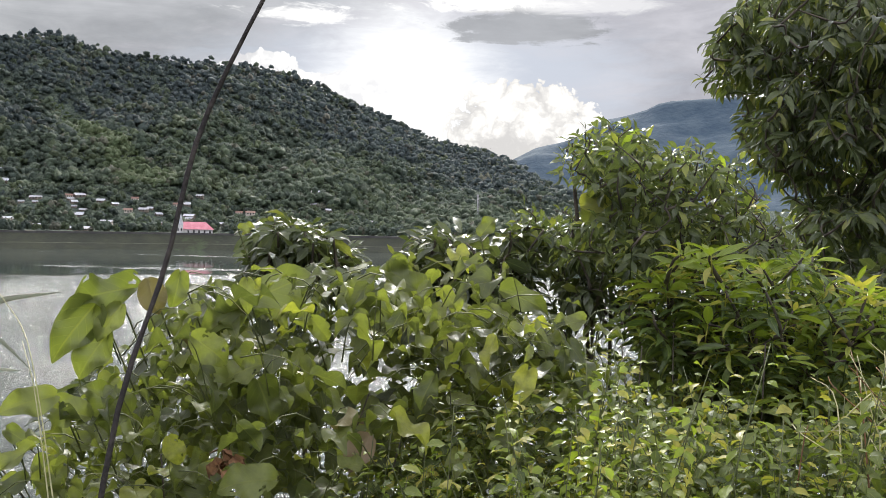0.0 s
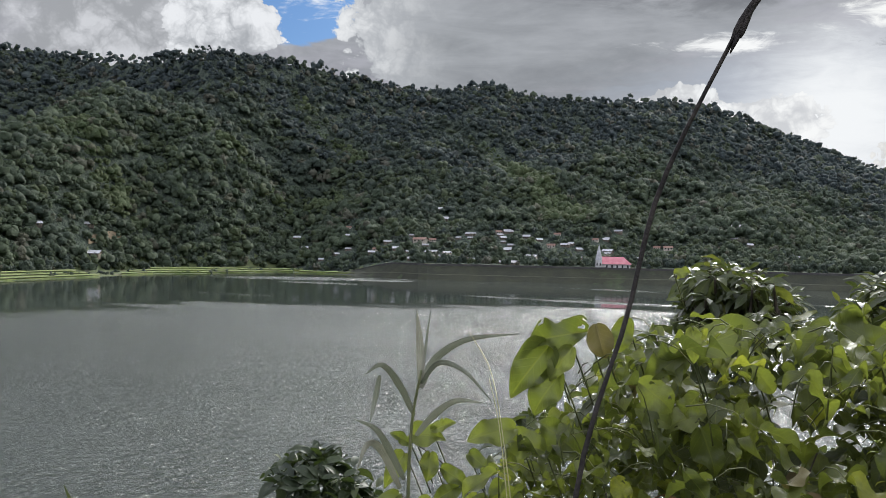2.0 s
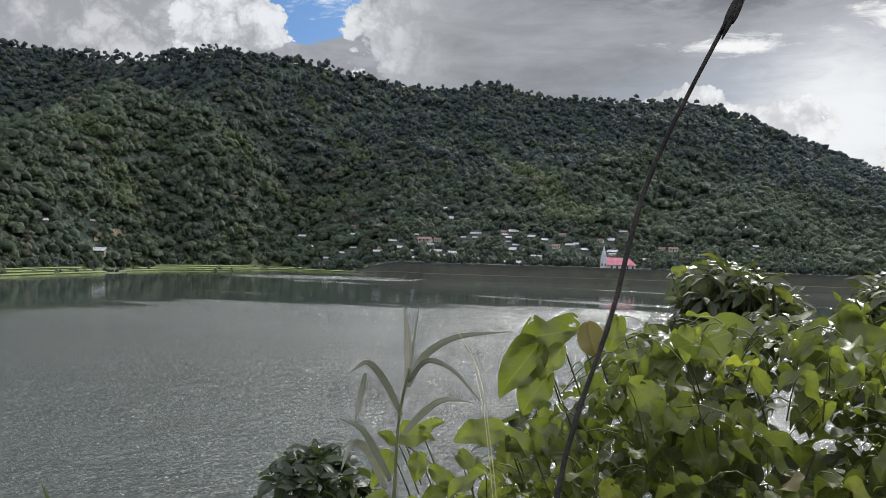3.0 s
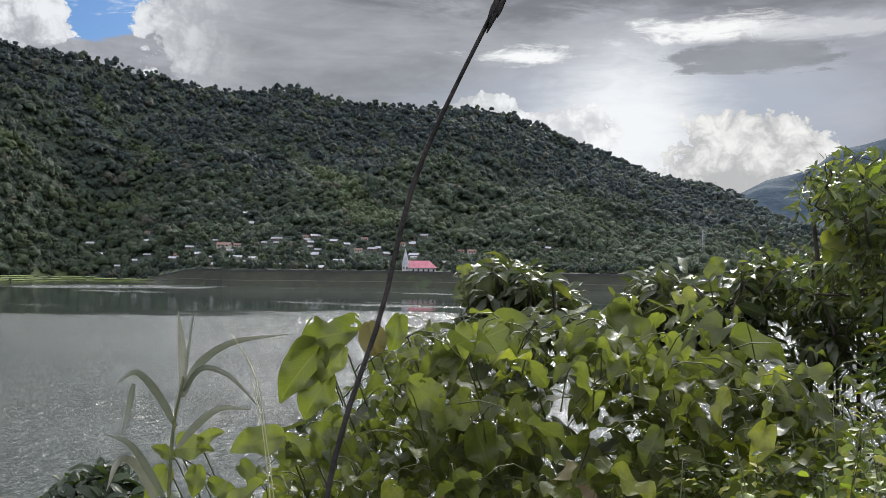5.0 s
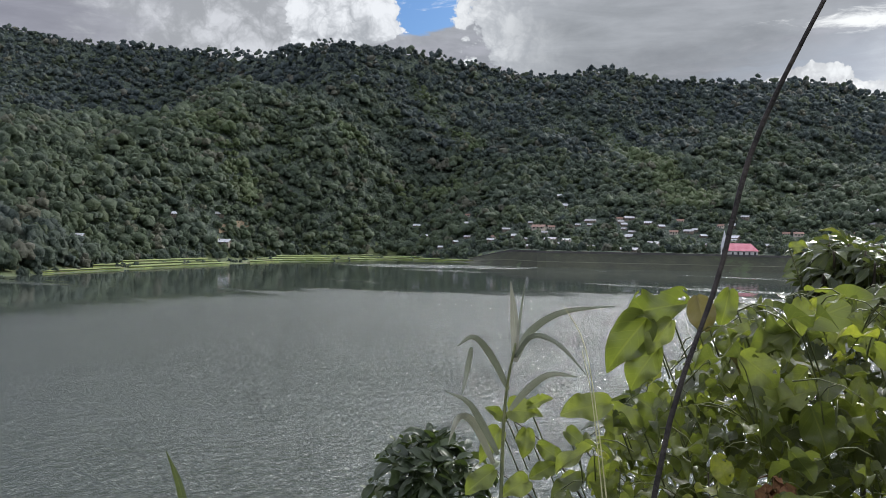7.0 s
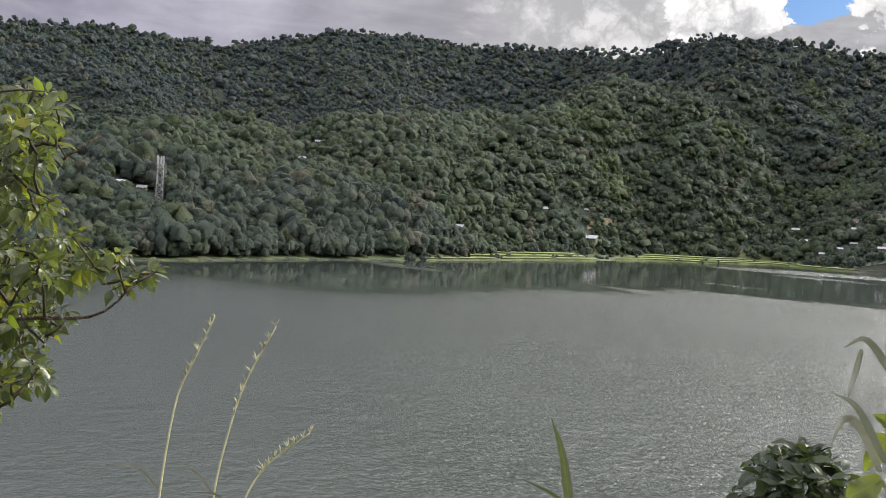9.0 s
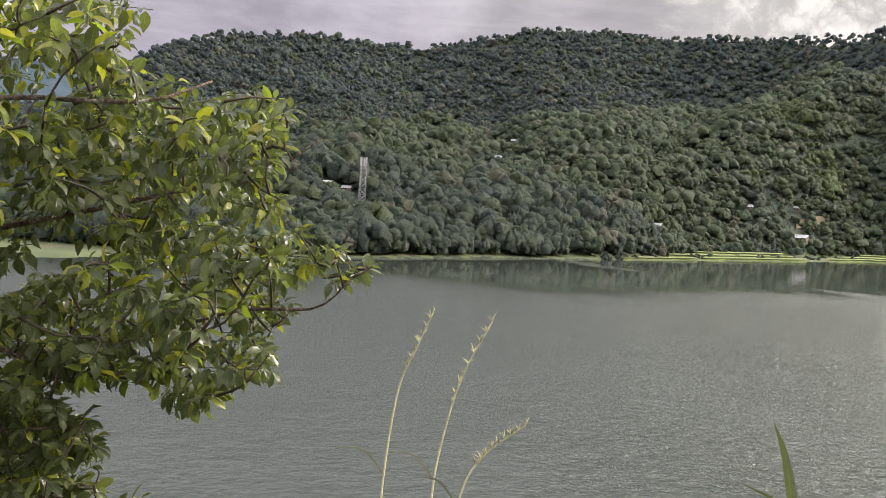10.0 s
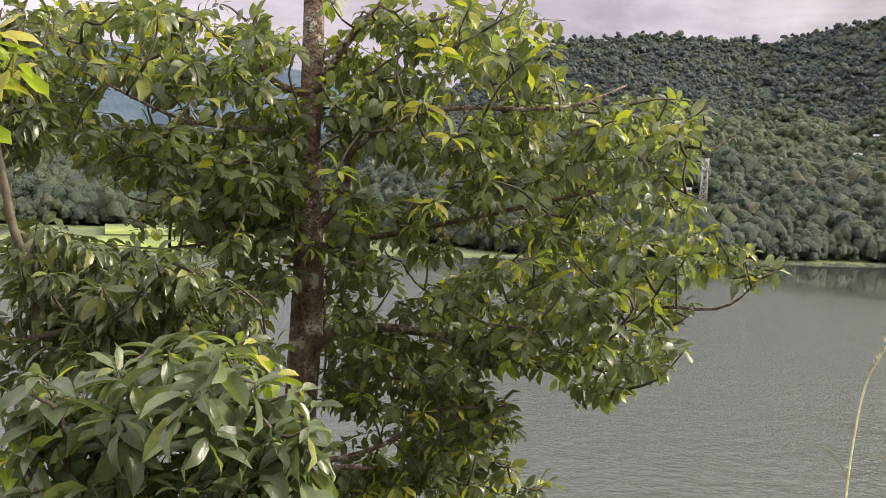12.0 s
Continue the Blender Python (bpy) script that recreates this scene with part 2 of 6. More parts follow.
def woods_material(name, old, young):
    """Far woods: each crown its own green, bluish dark haze painted in on far slopes, pale and brownish crowns here and
    there.
    """
    m, k = material(name)
    geo = k.add("ShaderNodeNewGeometry")
    tree, haze_tone = k.add("ShaderNodeAttribute"), k.add("ShaderNodeAttribute")
    tree.attribute_name, haze_tone.attribute_name = "tree", "haze_growth"
    pick = tree.outputs["Fac"]
    lump = k.math("ADD", k.math("MULTIPLY", pick, 0.72), k.math("MULTIPLY", geo.outputs["Random Per Island"], 0.28))
    place = geo.outputs["Position"]
    grain = k.noise(place, 1.1, 5.0, 0.75)
    tuft = k.noise(place, 0.42, 4.0, 0.65)
    sprig = k.noise(place, 3.4, 3.0, 0.7)
    patch = k.noise(place, 0.016, 5.0, 0.6)
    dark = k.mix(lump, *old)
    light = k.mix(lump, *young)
    f = k.math("ADD", haze_tone.outputs["Fac"], k.math("MULTIPLY", k.math("SUBTRACT", patch, 0.5), -1.5), clamp=True)
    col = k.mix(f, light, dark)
    # bamboo and grass in the lightest gullies
    col = k.mix(k.ramp(haze_tone.outputs["Fac"], 0.05, -0.35), col, k.mix(lump, (0.115, 0.165, 0.075), (0.20, 0.25, 0.12)))
    # other kinds of tree: yellowish, greyish and brown crowns
    col = k.mix(k.math("MULTIPLY", k.ramp(k.math("FRACT", k.math("MULTIPLY", pick, 13.0)), 0.80, 0.9), 0.55), col, (0.125, 0.16, 0.065))
    col = k.mix(k.math("MULTIPLY", k.ramp(k.math("FRACT", k.math("MULTIPLY", pick, 29.0)), 0.93, 0.97), 0.7), col, (0.21, 0.20, 0.15))
    col = k.mix(k.math("MULTIPLY", k.ramp(k.noise(place, 0.03, 5.0, 0.65), 0.6, 0.7), 0.45), col, (0.15, 0.165, 0.075))
    col = k.mix(k.math("MULTIPLY", k.ramp(grain, 0.40, 0.60, 1.0, 0.0), 0.5), col, k.mix(1.0, col, (0.55, 0.58, 0.6), "MULTIPLY"))
    col = k.mix(k.math("MULTIPLY", k.ramp(sprig, 0.38, 0.58, 1.0, 0.0), 0.36), col, k.mix(1.0, col, (0.42, 0.46, 0.46), "MULTIPLY"))
    col = k.mix(k.math("MULTIPLY", k.ramp(sprig, 0.55, 0.72), 0.5), col, k.mix(1.0, col, (1.5, 1.5, 1.35), "MULTIPLY"))
    b = principled(k, col, 0.7, 0.0, 0.25)
    t = k.tree.nodes.new("ShaderNodeBsdfTranslucent")
    k.put(t.inputs[0], col)
    both = k.tree.nodes.new("ShaderNodeMixShader")
    both.inputs[0].default_value = 0.4
    k.tree.links.new(b.outputs[0], both.inputs[1])
    k.tree.links.new(t.outputs[0], both.inputs[2])
    finish(k, both, k.math("ADD", k.math("ADD", k.math("MULTIPLY", grain, 0.7), k.math("MULTIPLY", sprig, 0.35)), k.math("MULTIPLY", tuft, 1.3)), b, 1.0, 1.6)
    return m


def water_material():
    m, k = material("lake_water")
    place = k.add("ShaderNodeNewGeometry").outputs["Position"]
    length = k.tree.nodes.new("ShaderNodeVectorMath")
    length.operation = "LENGTH"
    k.tree.links.new(place, length.inputs[0])
    r = length.outputs["Value"]
    streak = k.noise(k.scaled(place, (0.006, 0.022, 0.02)), 1.0, 5.0, 0.6)
    gust = k.noise(k.scaled(place, (0.012, 0.03, 0.03)), 1.0, 5.0, 0.6)
    split = k.add("ShaderNodeSeparateXYZ")
    k.tree.links.new(place, split.inputs[0])
    bearing = k.math("MULTIPLY", k.math("ARCTAN2", k.math("MULTIPLY", split.outputs[0], -1.0), split.outputs[1]), 57.2958)
    # still water in the lee of the far shore, ruffled patches in between
    lee = k.ramp(k.math("ADD", r, k.math("MULTIPLY", k.math("SUBTRACT", streak, 0.5), 160.0)), k.ramp(bearing, 32.0, 66.0, 245.0, 150.0), k.ramp(bearing, 32.0, 66.0, 290.0, 225.0))
    ruffled = k.ramp(streak, 0.60, 0.66)
    lee = k.math("MULTIPLY", lee, k.math("SUBTRACT", 1.0, k.math("MULTIPLY", ruffled, 0.4)))
    # long tongues of ruffled water off the fields and the end of the embankment
    for a, d, wa, wd in ((34.5, 515.0, 4.6, 30.0), (30.0, 498.0, 2.4, 12.0)):
        da = k.math("DIVIDE", k.math("SUBTRACT", bearing, a), wa)
        dd = k.math("DIVIDE", k.math("SUBTRACT", r, d), wd)
        q = k.math("ADD", k.math("ADD", k.math("MULTIPLY", da, da), k.math("MULTIPLY", dd, dd)), k.math("MULTIPLY", k.math("SUBTRACT", gust, 0.5), 1.3))
        lee = k.math("MULTIPLY", lee, k.ramp(q, 0.6, 1.3, 0.15, 1.0))
    ripples = k.noise(place, 2.4, 4.0, 0.6, 0.5)
    swell = k.noise(place, 0.85, 4.0, 0.55)
    chop = k.noise(place, 0.3, 3.0, 0.5)
    height = k.math("ADD", k.math("ADD", k.math("MULTIPLY", ripples, 0.6), k.math("MULTIPLY", swell, 1.0)), k.math("MULTIPLY", chop, 1.0))
    height = k.math("MULTIPLY", height, k.math("ADD", 0.008, k.math("MULTIPLY", k.math("SUBTRACT", 1.0, lee), k.ramp(gust, 0.35, 0.65, 0.55, 1.0))))
    height = k.math("MULTIPLY", height, k.ramp(bearing, 38.0, 72.0, 1.0, 0.3))
    col = k.mix(k.noise(place, 0.02, 3.0), (0.047, 0.058, 0.050), (0.058, 0.070, 0.060))
    b = principled(k, col, k.math("SUBTRACT", 0.15, k.math("MULTIPLY", lee, 0.12)), 0.0, 0.5)
    b.inputs["IOR"].default_value = 1.33
    finish(k, b, height, None, 1.0, 0.75)
    return m


M_WATER = water_material()
M_GROUND = spotted("bank_soil", (0.045, 0.05, 0.022), (0.06, 0.085, 0.03), 1.2, 0.95, 22.0, 1.0, 0.05, c=(0.075, 0.055, 0.035))
M_HILL = spotted("hill_undergrowth", (0.034, 0.048, 0.040), (0.125, 0.155, 0.115), 0.35, 0.95, 1.3, 1.0, 2.2, spec=0.1, c=(0.10, 0.135, 0.08))
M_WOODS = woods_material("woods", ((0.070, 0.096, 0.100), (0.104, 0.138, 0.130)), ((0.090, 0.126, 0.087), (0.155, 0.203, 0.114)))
M_MEADOW = spotted("shore_meadow", (0.055, 0.08, 0.03), (0.10, 0.12, 0.045), 0.06, 0.95, 0.9, 1.0, 0.4, c=(0.10, 0.085, 0.045))
# bluish base colour carries the haze of distance
M_FAR = spotted("distant_forest_haze", (0.040, 0.064, 0.088), (0.070, 0.098, 0.118), 0.012, 0.95, 0.05, 0.5, 8.0, spec=0.05)
M_BANK = spotted("embankment_earth", (0.020, 0.024, 0.014), (0.036, 0.040, 0.021), 0.09, 0.95, 0.8, 0.6, 0.2, c=(0.045, 0.06, 0.026))
M_KERB = spotted("embankment_stone", (0.03, 0.03, 0.028), (0.055, 0.055, 0.05), 0.3, 0.9, 3.0)
M_LEDGE = spotted("dry_grass_ledge", (0.032, 0.036, 0.019), (0.056, 0.058, 0.030), 0.3, 0.95, 3.0)
M_PADDY = spotted("rice", (0.095, 0.145, 0.034), (0.20, 0.245, 0.062), 0.10, 0.9, 0.9, 0.8, 0.2, c=(0.125, 0.145, 0.05))
M_BUND = spotted("bund", (0.06, 0.085, 0.03), (0.11, 0.11, 0.05), 0.3, 0.95, 2.0)
M_ROAD = spotted("cut_earth", (0.30, 0.25, 0.18), (0.42, 0.37, 0.28), 0.2, 0.95, 2.0)
M_TIN = spotted("tin_roof", (0.36, 0.38, 0.40), (0.60, 0.61, 0.62), 0.5, 0.5, 6.0, 0.2)
M_GREYTIN = spotted("grey_tin_roof", (0.26, 0.27, 0.28), (0.42, 0.43, 0.43), 0.5, 0.5, 6.0, 0.2, c=(0.22, 0.15, 0.10))
M_RUST = spotted("rusty_roof", (0.17, 0.10, 0.075), (0.26, 0.17, 0.13), 0.5, 0.8, 6.0)
M_RED = spotted("red_roof", (0.52, 0.17, 0.20), (0.64, 0.27, 0.30), 0.3, 0.5, 5.0, 0.2)
M_WHITE = spotted("white_wall", (0.46, 0.46, 0.44), (0.66, 0.66, 0.64), 0.4, 0.8, 4.0, 0.2)
M_CREAM = spotted("cream_wall", (0.40, 0.37, 0.31), (0.55, 0.50, 0.42), 0.4, 0.85, 4.0, 0.2)
# weathered wood, its brown darkened in colour for the shade on the walls
M_PLANK = spotted("weathered_shaded_planks", (0.10, 0.085, 0.065), (0.22, 0.19, 0.15), 0.4, 0.85, 4.0, 0.2)
M_DARKGLASS = spotted("dark_opening", (0.02, 0.02, 0.022), (0.04, 0.04, 0.042), 1.0, 0.3, 5.0)
M_STEEL = spotted("galvanised_steel", (0.27, 0.28, 0.28), (0.40, 0.41, 0.41), 0.8, 0.5, 6.0, 0.2, metal=0.3)
M_SAND = spotted("bare_soil", (0.13, 0.10, 0.06), (0.21, 0.16, 0.10), 0.2, 0.95, 2.0)
M_BARK = spotted("bark", (0.075, 0.048, 0.036), (0.27, 0.20, 0.155), 16.0, 0.9, 55.0, 1.0, 0.06, c=(0.50, 0.48, 0.42))
M_TWIG = spotted("twig_bark", (0.035, 0.028, 0.02), (0.09, 0.075, 0.05), 18.0, 0.85, 90.0, 0.6, 0.003)
M_STEM = spotted("green_stem", (0.07, 0.085, 0.03), (0.15, 0.16, 0.06), 20.0, 0.6, 90.0, 0.3, 0.002)
M_POLE = spotted("dark_dead_wood", (0.012, 0.010, 0.009), (0.045, 0.038, 0.032), 30.0, 0.8, 160.0, 0.9, 0.003)
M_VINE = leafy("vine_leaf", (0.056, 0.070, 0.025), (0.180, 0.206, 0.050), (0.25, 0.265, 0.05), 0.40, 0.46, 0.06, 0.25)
M_VINELIGHT = leafy("outer_lit_vine_leaf", (0.098, 0.120, 0.032), (0.180, 0.206, 0.052), (0.24, 0.25, 0.05), 0.40, 0.45, 0.06, 0.3)
M_VINEOLD = leafy("spent_vine_leaf", (0.15, 0.13, 0.05), (0.22, 0.20, 0.075), (0.24, 0.18, 0.11), 0.6, 0.25, 0.3, tint=(1.4, 1.4, 0.8))
M_TREE = leafy("tree_leaf", (0.058, 0.076, 0.038), (0.160, 0.190, 0.082), (0.27, 0.29, 0.04), 0.27, 0.44, 0.09)
M_SHRUB = leafy("shrub_leaf", (0.060, 0.080, 0.038), (0.150, 0.180, 0.076), (0.22, 0.245, 0.055), 0.27, 0.40, 0.08)
M_BROAD = leafy("broad_leaf", (0.058, 0.082, 0.040), (0.128, 0.162, 0.078), (0.19, 0.22, 0.06), 0.30, 0.34, 0.06)
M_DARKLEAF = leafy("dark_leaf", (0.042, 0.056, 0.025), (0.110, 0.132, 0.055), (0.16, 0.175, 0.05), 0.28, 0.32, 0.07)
M_HANG = leafy("hanging_leaf", (0.040, 0.056, 0.024), (0.105, 0.132, 0.048), (0.20, 0.215, 0.05), 0.30, 0.36, 0.10)
# darker leaf for the lower bush, shade put into its colour
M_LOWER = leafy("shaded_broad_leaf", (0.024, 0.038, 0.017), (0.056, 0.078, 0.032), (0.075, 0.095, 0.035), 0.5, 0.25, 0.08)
M_LANCE = leafy("lance_leaf", (0.055, 0.088, 0.026), (0.165, 0.22, 0.058), (0.32, 0.35, 0.065), 0.32, 0.36, 0.12)
M_HERB = leafy("herb_leaf", (0.055, 0.080, 0.020), (0.20, 0.245, 0.055), (0.38, 0.36, 0.07), 0.5, 0.38, 0.12)
M_YOUNG = leafy("young_leaf", (0.17, 0.23, 0.035), (0.27, 0.34, 0.05), (0.36, 0.33, 0.08), 0.42, 0.45, 0.2)
# the grey-white of reflected sky is put into the blade colour
M_REED = leafy("reed_blade", (0.13, 0.145, 0.105), (0.22, 0.235, 0.18), (0.27, 0.27, 0.21), 0.32, 0.2, 0.2, 0.3, (1.0, 1.0, 0.9))
M_DEAD = spotted("dead_leaf", (0.12, 0.055, 0.025), (0.26, 0.14, 0.06), 40.0, 0.8, 160.0, 0.6, 0.003)
M_STRAW = spotted("dry_grass", (0.34, 0.33, 0.17), (0.50, 0.47, 0.27), 30.0, 0.9, 90.0)


# ---- mesh tools ----
def mesh_of(name, verts, faces, mats, uv=None, smooth=True, slots=None):
    """A mesh from arrays: faces all have the same number of corners, or a list of such arrays."""
    me = bpy.data.meshes.new(name)
    faces = faces if isinstance(faces, list) else [faces]
    faces = [np.asarray(f, np.int32) for f in faces if len(f)]
    loops = np.concatenate([f.ravel() for f in faces])
    totals = np.concatenate([np.full(len(f), f.shape[1], np.int32) for f in faces])
    starts = np.concatenate([[0], np.cumsum(totals)[:-1]]).astype(np.int32)
    me.vertices.add(len(verts))
    me.vertices.foreach_set("co", np.asarray(verts, np.float32).ravel())
    me.loops.add(len(loops))
    me.loops.foreach_set("vertex_index", loops)
    me.polygons.add(len(totals))
    me.polygons.foreach_set("loop_start", starts)
    me.polygons.foreach_set("use_smooth", np.broadcast_to(np.asarray(smooth, bool), (len(totals),)).copy())
    if slots is not None:
        me.polygons.foreach_set("material_index", np.asarray(slots, np.int32))
    if uv is not None:
        layer = me.uv_layers.new(name="uv")
        layer.data.foreach_set("uv", np.asarray(uv, np.float32)[loops].ravel())
    for m in mats if isinstance(mats, (list, tuple)) else [mats]:
        me.materials.append(m)
    me.update(calc_edges=True)
    me.validate()
    return me


def part(name, me, parent, label=""):
    """One mesh object under a thing or under a part; bmesh or mesh data."""
    ob = new(name, me)
    ob.parent = parent
    if label:
        ob["label"] = label
    return ob


class Soup:
    """Pieces gathered into one mesh."""

    def __init__(self):
        self.v, self.f3, self.f4, self.uv, self.n = [], [], [], [], 0

    def add(self, v, f, uv=None):
        v, f = np.asarray(v, float), np.asarray(f, np.int64)
        (self.f3 if f.shape[1] == 3 else self.f4).append(f + self.n)
        self.v.append(v)
        self.uv.append(np.zeros((len(v), 2)) if uv is None else uv)
        self.n += len(v)
        return self

    def mesh(self, name, mats, smooth=True):
        faces = [np.concatenate(f) for f in (self.f3, self.f4) if f]
        return mesh_of(name, np.concatenate(self.v), faces, mats, np.concatenate(self.uv), smooth)


def turned(v, m):
    m = np.array(m)
    return np.asarray(v) @ m[:3, :3].T + m[:3, 3]


def tube(points, radii, sides=7, wobble=0.0):
    """A tapered, slightly uneven round bar along points."""
    p = np.asarray(points, float)
    radii = np.broadcast_to(np.asarray(radii, float), (len(p),)) if np.ndim(radii) == 0 or len(radii) != len(p) else np.asarray(radii, float)
    way = np.gradient(p, axis=0)
    way /= np.linalg.norm(way, axis=1)[:, None] + 1e-9
    ref = np.array([0.0, 0.0, 1.0]) if abs(way[:, 2]).mean() < 0.8 else np.array([1.0, 0.0, 0.0])
    a = np.cross(way, ref)
    a /= np.linalg.norm(a, axis=1)[:, None] + 1e-9
    b = np.cross(way, a)
    turn = np.arange(sides) * 2 * math.pi / sides
    r = radii[:, None] * (1 + wobble * (np.random.rand(len(p), sides) - 0.5))
    v = p[:, None] + (np.cos(turn) * r)[..., None] * a[:, None] + (np.sin(turn) * r)[..., None] * b[:, None]
    i, j = np.meshgrid(np.arange(len(p) - 1), np.arange(sides), indexing="ij")
    q = np.stack([i * sides + j, i * sides + (j + 1) % sides, (i + 1) * sides + (j + 1) % sides, (i + 1) * sides + j], -1).reshape(-1, 4)
    v = np.concatenate([v.reshape(-1, 3), p[:1], p[-1:]])
    n = len(p) * sides
    ends = [[(j + 1) % sides, j, n, n] for j in range(sides)] + [[n - sides + j, n - sides + (j + 1) % sides, n + 1, n + 1] for j in range(sides)]
    return v, q, np.array(ends)[:, :3]


def bar(soup, points, radii, sides=7, wobble=0.0):
    v, q, e = tube(points, radii, sides, wobble)
    base = soup.n
    soup.add(v, q)
    soup.f3.append(e + base)
    return soup


def smooth_line(points, n=14):
    """A smooth line through a few points."""
    p = np.asarray(points, float)
    if len(p) < 3:
        return np.array([p[0] + (p[-1] - p[0]) * s for s in np.linspace(0, 1, n)])
    ext = np.vstack([2 * p[0] - p[1], p, 2 * p[-1] - p[-2]])
    out = []
    for s in np.linspace(0, len(p) - 1 - 1e-6, n):
        i = int(s)
        t = s - i
        a, b, c, d = ext[i : i + 4]
        out.append(0.5 * (2 * b + (c - a) * t + (2 * a - 5 * b + 4 * c - d) * t * t + (3 * b - a - 3 * c + d) * t**3))
    return np.array(out)


def box(soup, x0, x1, y0, y1, z0, z1):
    v = np.array([(x, y, z) for z in (z0, z1) for y in (y0, y1) for x in (x0, x1)], float)
    return soup.add(v, np.array([(0, 2, 3, 1), (4, 5, 7, 6), (0, 1, 5, 4), (2, 6, 7, 3), (0, 4, 6, 2), (1, 3, 7, 5)]))


def leaf(length, width, form="oval", fold=0.35, curl=0.5, wave=0.0, rows=6, cols=4):
    """One leaf from its stalk along +y, face up: folded along the midrib, bending down to its tip."""
    s = np.linspace(0, 1, rows + 1)
    if form == "heart":
        w = np.interp(s, [0, 0.06, 0.22, 0.45, 0.7, 0.88, 1.0], [0.35, 0.72, 1.0, 0.93, 0.62, 0.3, 0.02])
    elif form == "round":
        w = np.interp(s, [0, 0.12, 0.35, 0.6, 0.8, 0.93, 1.0], [0.2, 0.66, 1.0, 0.97, 0.75, 0.42, 0.04])
    elif form == "lance":
        w = np.interp(s, [0, 0.1, 0.3, 0.55, 0.8, 1.0], [0.12, 0.55, 0.95, 0.95, 0.5, 0.02])
    elif form == "blade":
        w = np.interp(s, [0, 0.08, 0.35, 0.7, 1.0], [0.6, 0.85, 1.0, 0.7, 0.02])
    else:
        w = np.interp(s, [0, 0.08, 0.25, 0.5, 0.75, 0.92, 1.0], [0.1, 0.45, 0.88, 1.0, 0.72, 0.28, 0.03])
    u = np.linspace(-1, 1, cols + 1)
    x = w[:, None] * u * width / 2
    bend = curl * s**1.4
    y = np.cumsum(np.r_[0, np.cos((bend[1:] + bend[:-1]) / 2) * np.diff(s)]) * length
    z = -np.cumsum(np.r_[0, np.sin((bend[1:] + bend[:-1]) / 2) * np.diff(s)]) * length
    lift = np.abs(x) * fold + wave * width * np.sin(s * 9 + 1.0)[:, None] * np.abs(u) * 0.15
    v = np.stack([x, np.broadcast_to(y[:, None], x.shape), z[:, None] + lift], -1).reshape(-1, 3)
    i, j = np.meshgrid(np.arange(rows), np.arange(cols), indexing="ij")
    a = i * (cols + 1) + j
    f = np.stack([a, a + 1, a + cols + 2, a + cols + 1], -1).reshape(-1, 4)
    uv = np.stack([np.broadcast_to(u * 0.5 + 0.5, x.shape), np.broadcast_to(s[:, None], x.shape)], -1).reshape(-1, 2)
    return v, f, uv


def aim(place, way, roll=0.0, size=1.0):
    """A pose whose +y points along way, with its +z as near up as can be, rolled about +y."""
    y = Vector(way).normalized()
    x = y.cross(Vector((0, 0, 1)))
    x = x.normalized() if x.length > 1e-3 else Vector((1, 0, 0))
    z = x.cross(y)
    m = Matrix((x, y, z)).transposed().to_4x4()
    return Matrix.Translation(place) @ m @ Matrix.Rotation(roll, 4, "Y") @ Matrix.Scale(size, 4)


def facing(place, way, face, size=1.0):
    """A pose whose +y points along way and whose +z turns towards face."""
    y = Vector(way).normalized()
    z = Vector(face)
    z = (z - y * z.dot(y)).normalized()
    m = Matrix((y.cross(z), y, z)).transposed().to_4x4()
    return Matrix.Translation(place) @ m @ Matrix.Scale(size, 4)


def spray(name, mat, rng, form="oval", count=7, length=0.08, width=0.03, rise=0.2, droop=(0.2, 0.9), twig=0.06, curl=0.7, fold=0.35, cols=2, rows=4):
    """A twig end, rising from the level by rise, and its leaves: they stand out all round it, faces up, and hang."""
    s = Soup()
    axis = Vector((0, math.cos(rise), math.sin(rise)))
    bar(s, [-axis * twig, -axis * twig / 2 + Vector((0, 0, 0.003)), (0, 0, 0)], [0.0024, 0.0018, 0.0012], 4)
    lift = axis.cross(Vector((-1, 0, 0)))
    for i in range(count):
        along = (i + 1) / count
        turn = i * 2.4 + rng.random() * 0.8
        out = Vector((math.cos(turn), 0, 0)) + lift * (math.sin(turn) * 0.7)
        way = axis * (0.15 + 0.6 * along**2) + out * rng.uniform(0.75, 1.1) - Vector((0, 0, rng.uniform(*droop) * (1.25 - 0.7 * along)))
        size = rng.uniform(0.65, 1.1) * (0.7 if i >= count - 2 else 1.0)
        v, f, uv = leaf(length * size, width * size * rng.uniform(0.85, 1.15), form, fold * rng.uniform(0.5, 1.5), curl * rng.uniform(0.3, 1.5), rng.uniform(0, 1), rows, cols)
        v = v + np.array([0, length * 0.13, 0])
        s.add(turned(v, aim(-axis * (twig * 0.95 * (1 - along)), way, rng.uniform(-0.8, 0.8))), f, uv)
    return s.mesh(name, mat)


# ---- the land ----
def table(az, pairs):
    return np.interp(az, pairs[0::2], pairs[1::2])


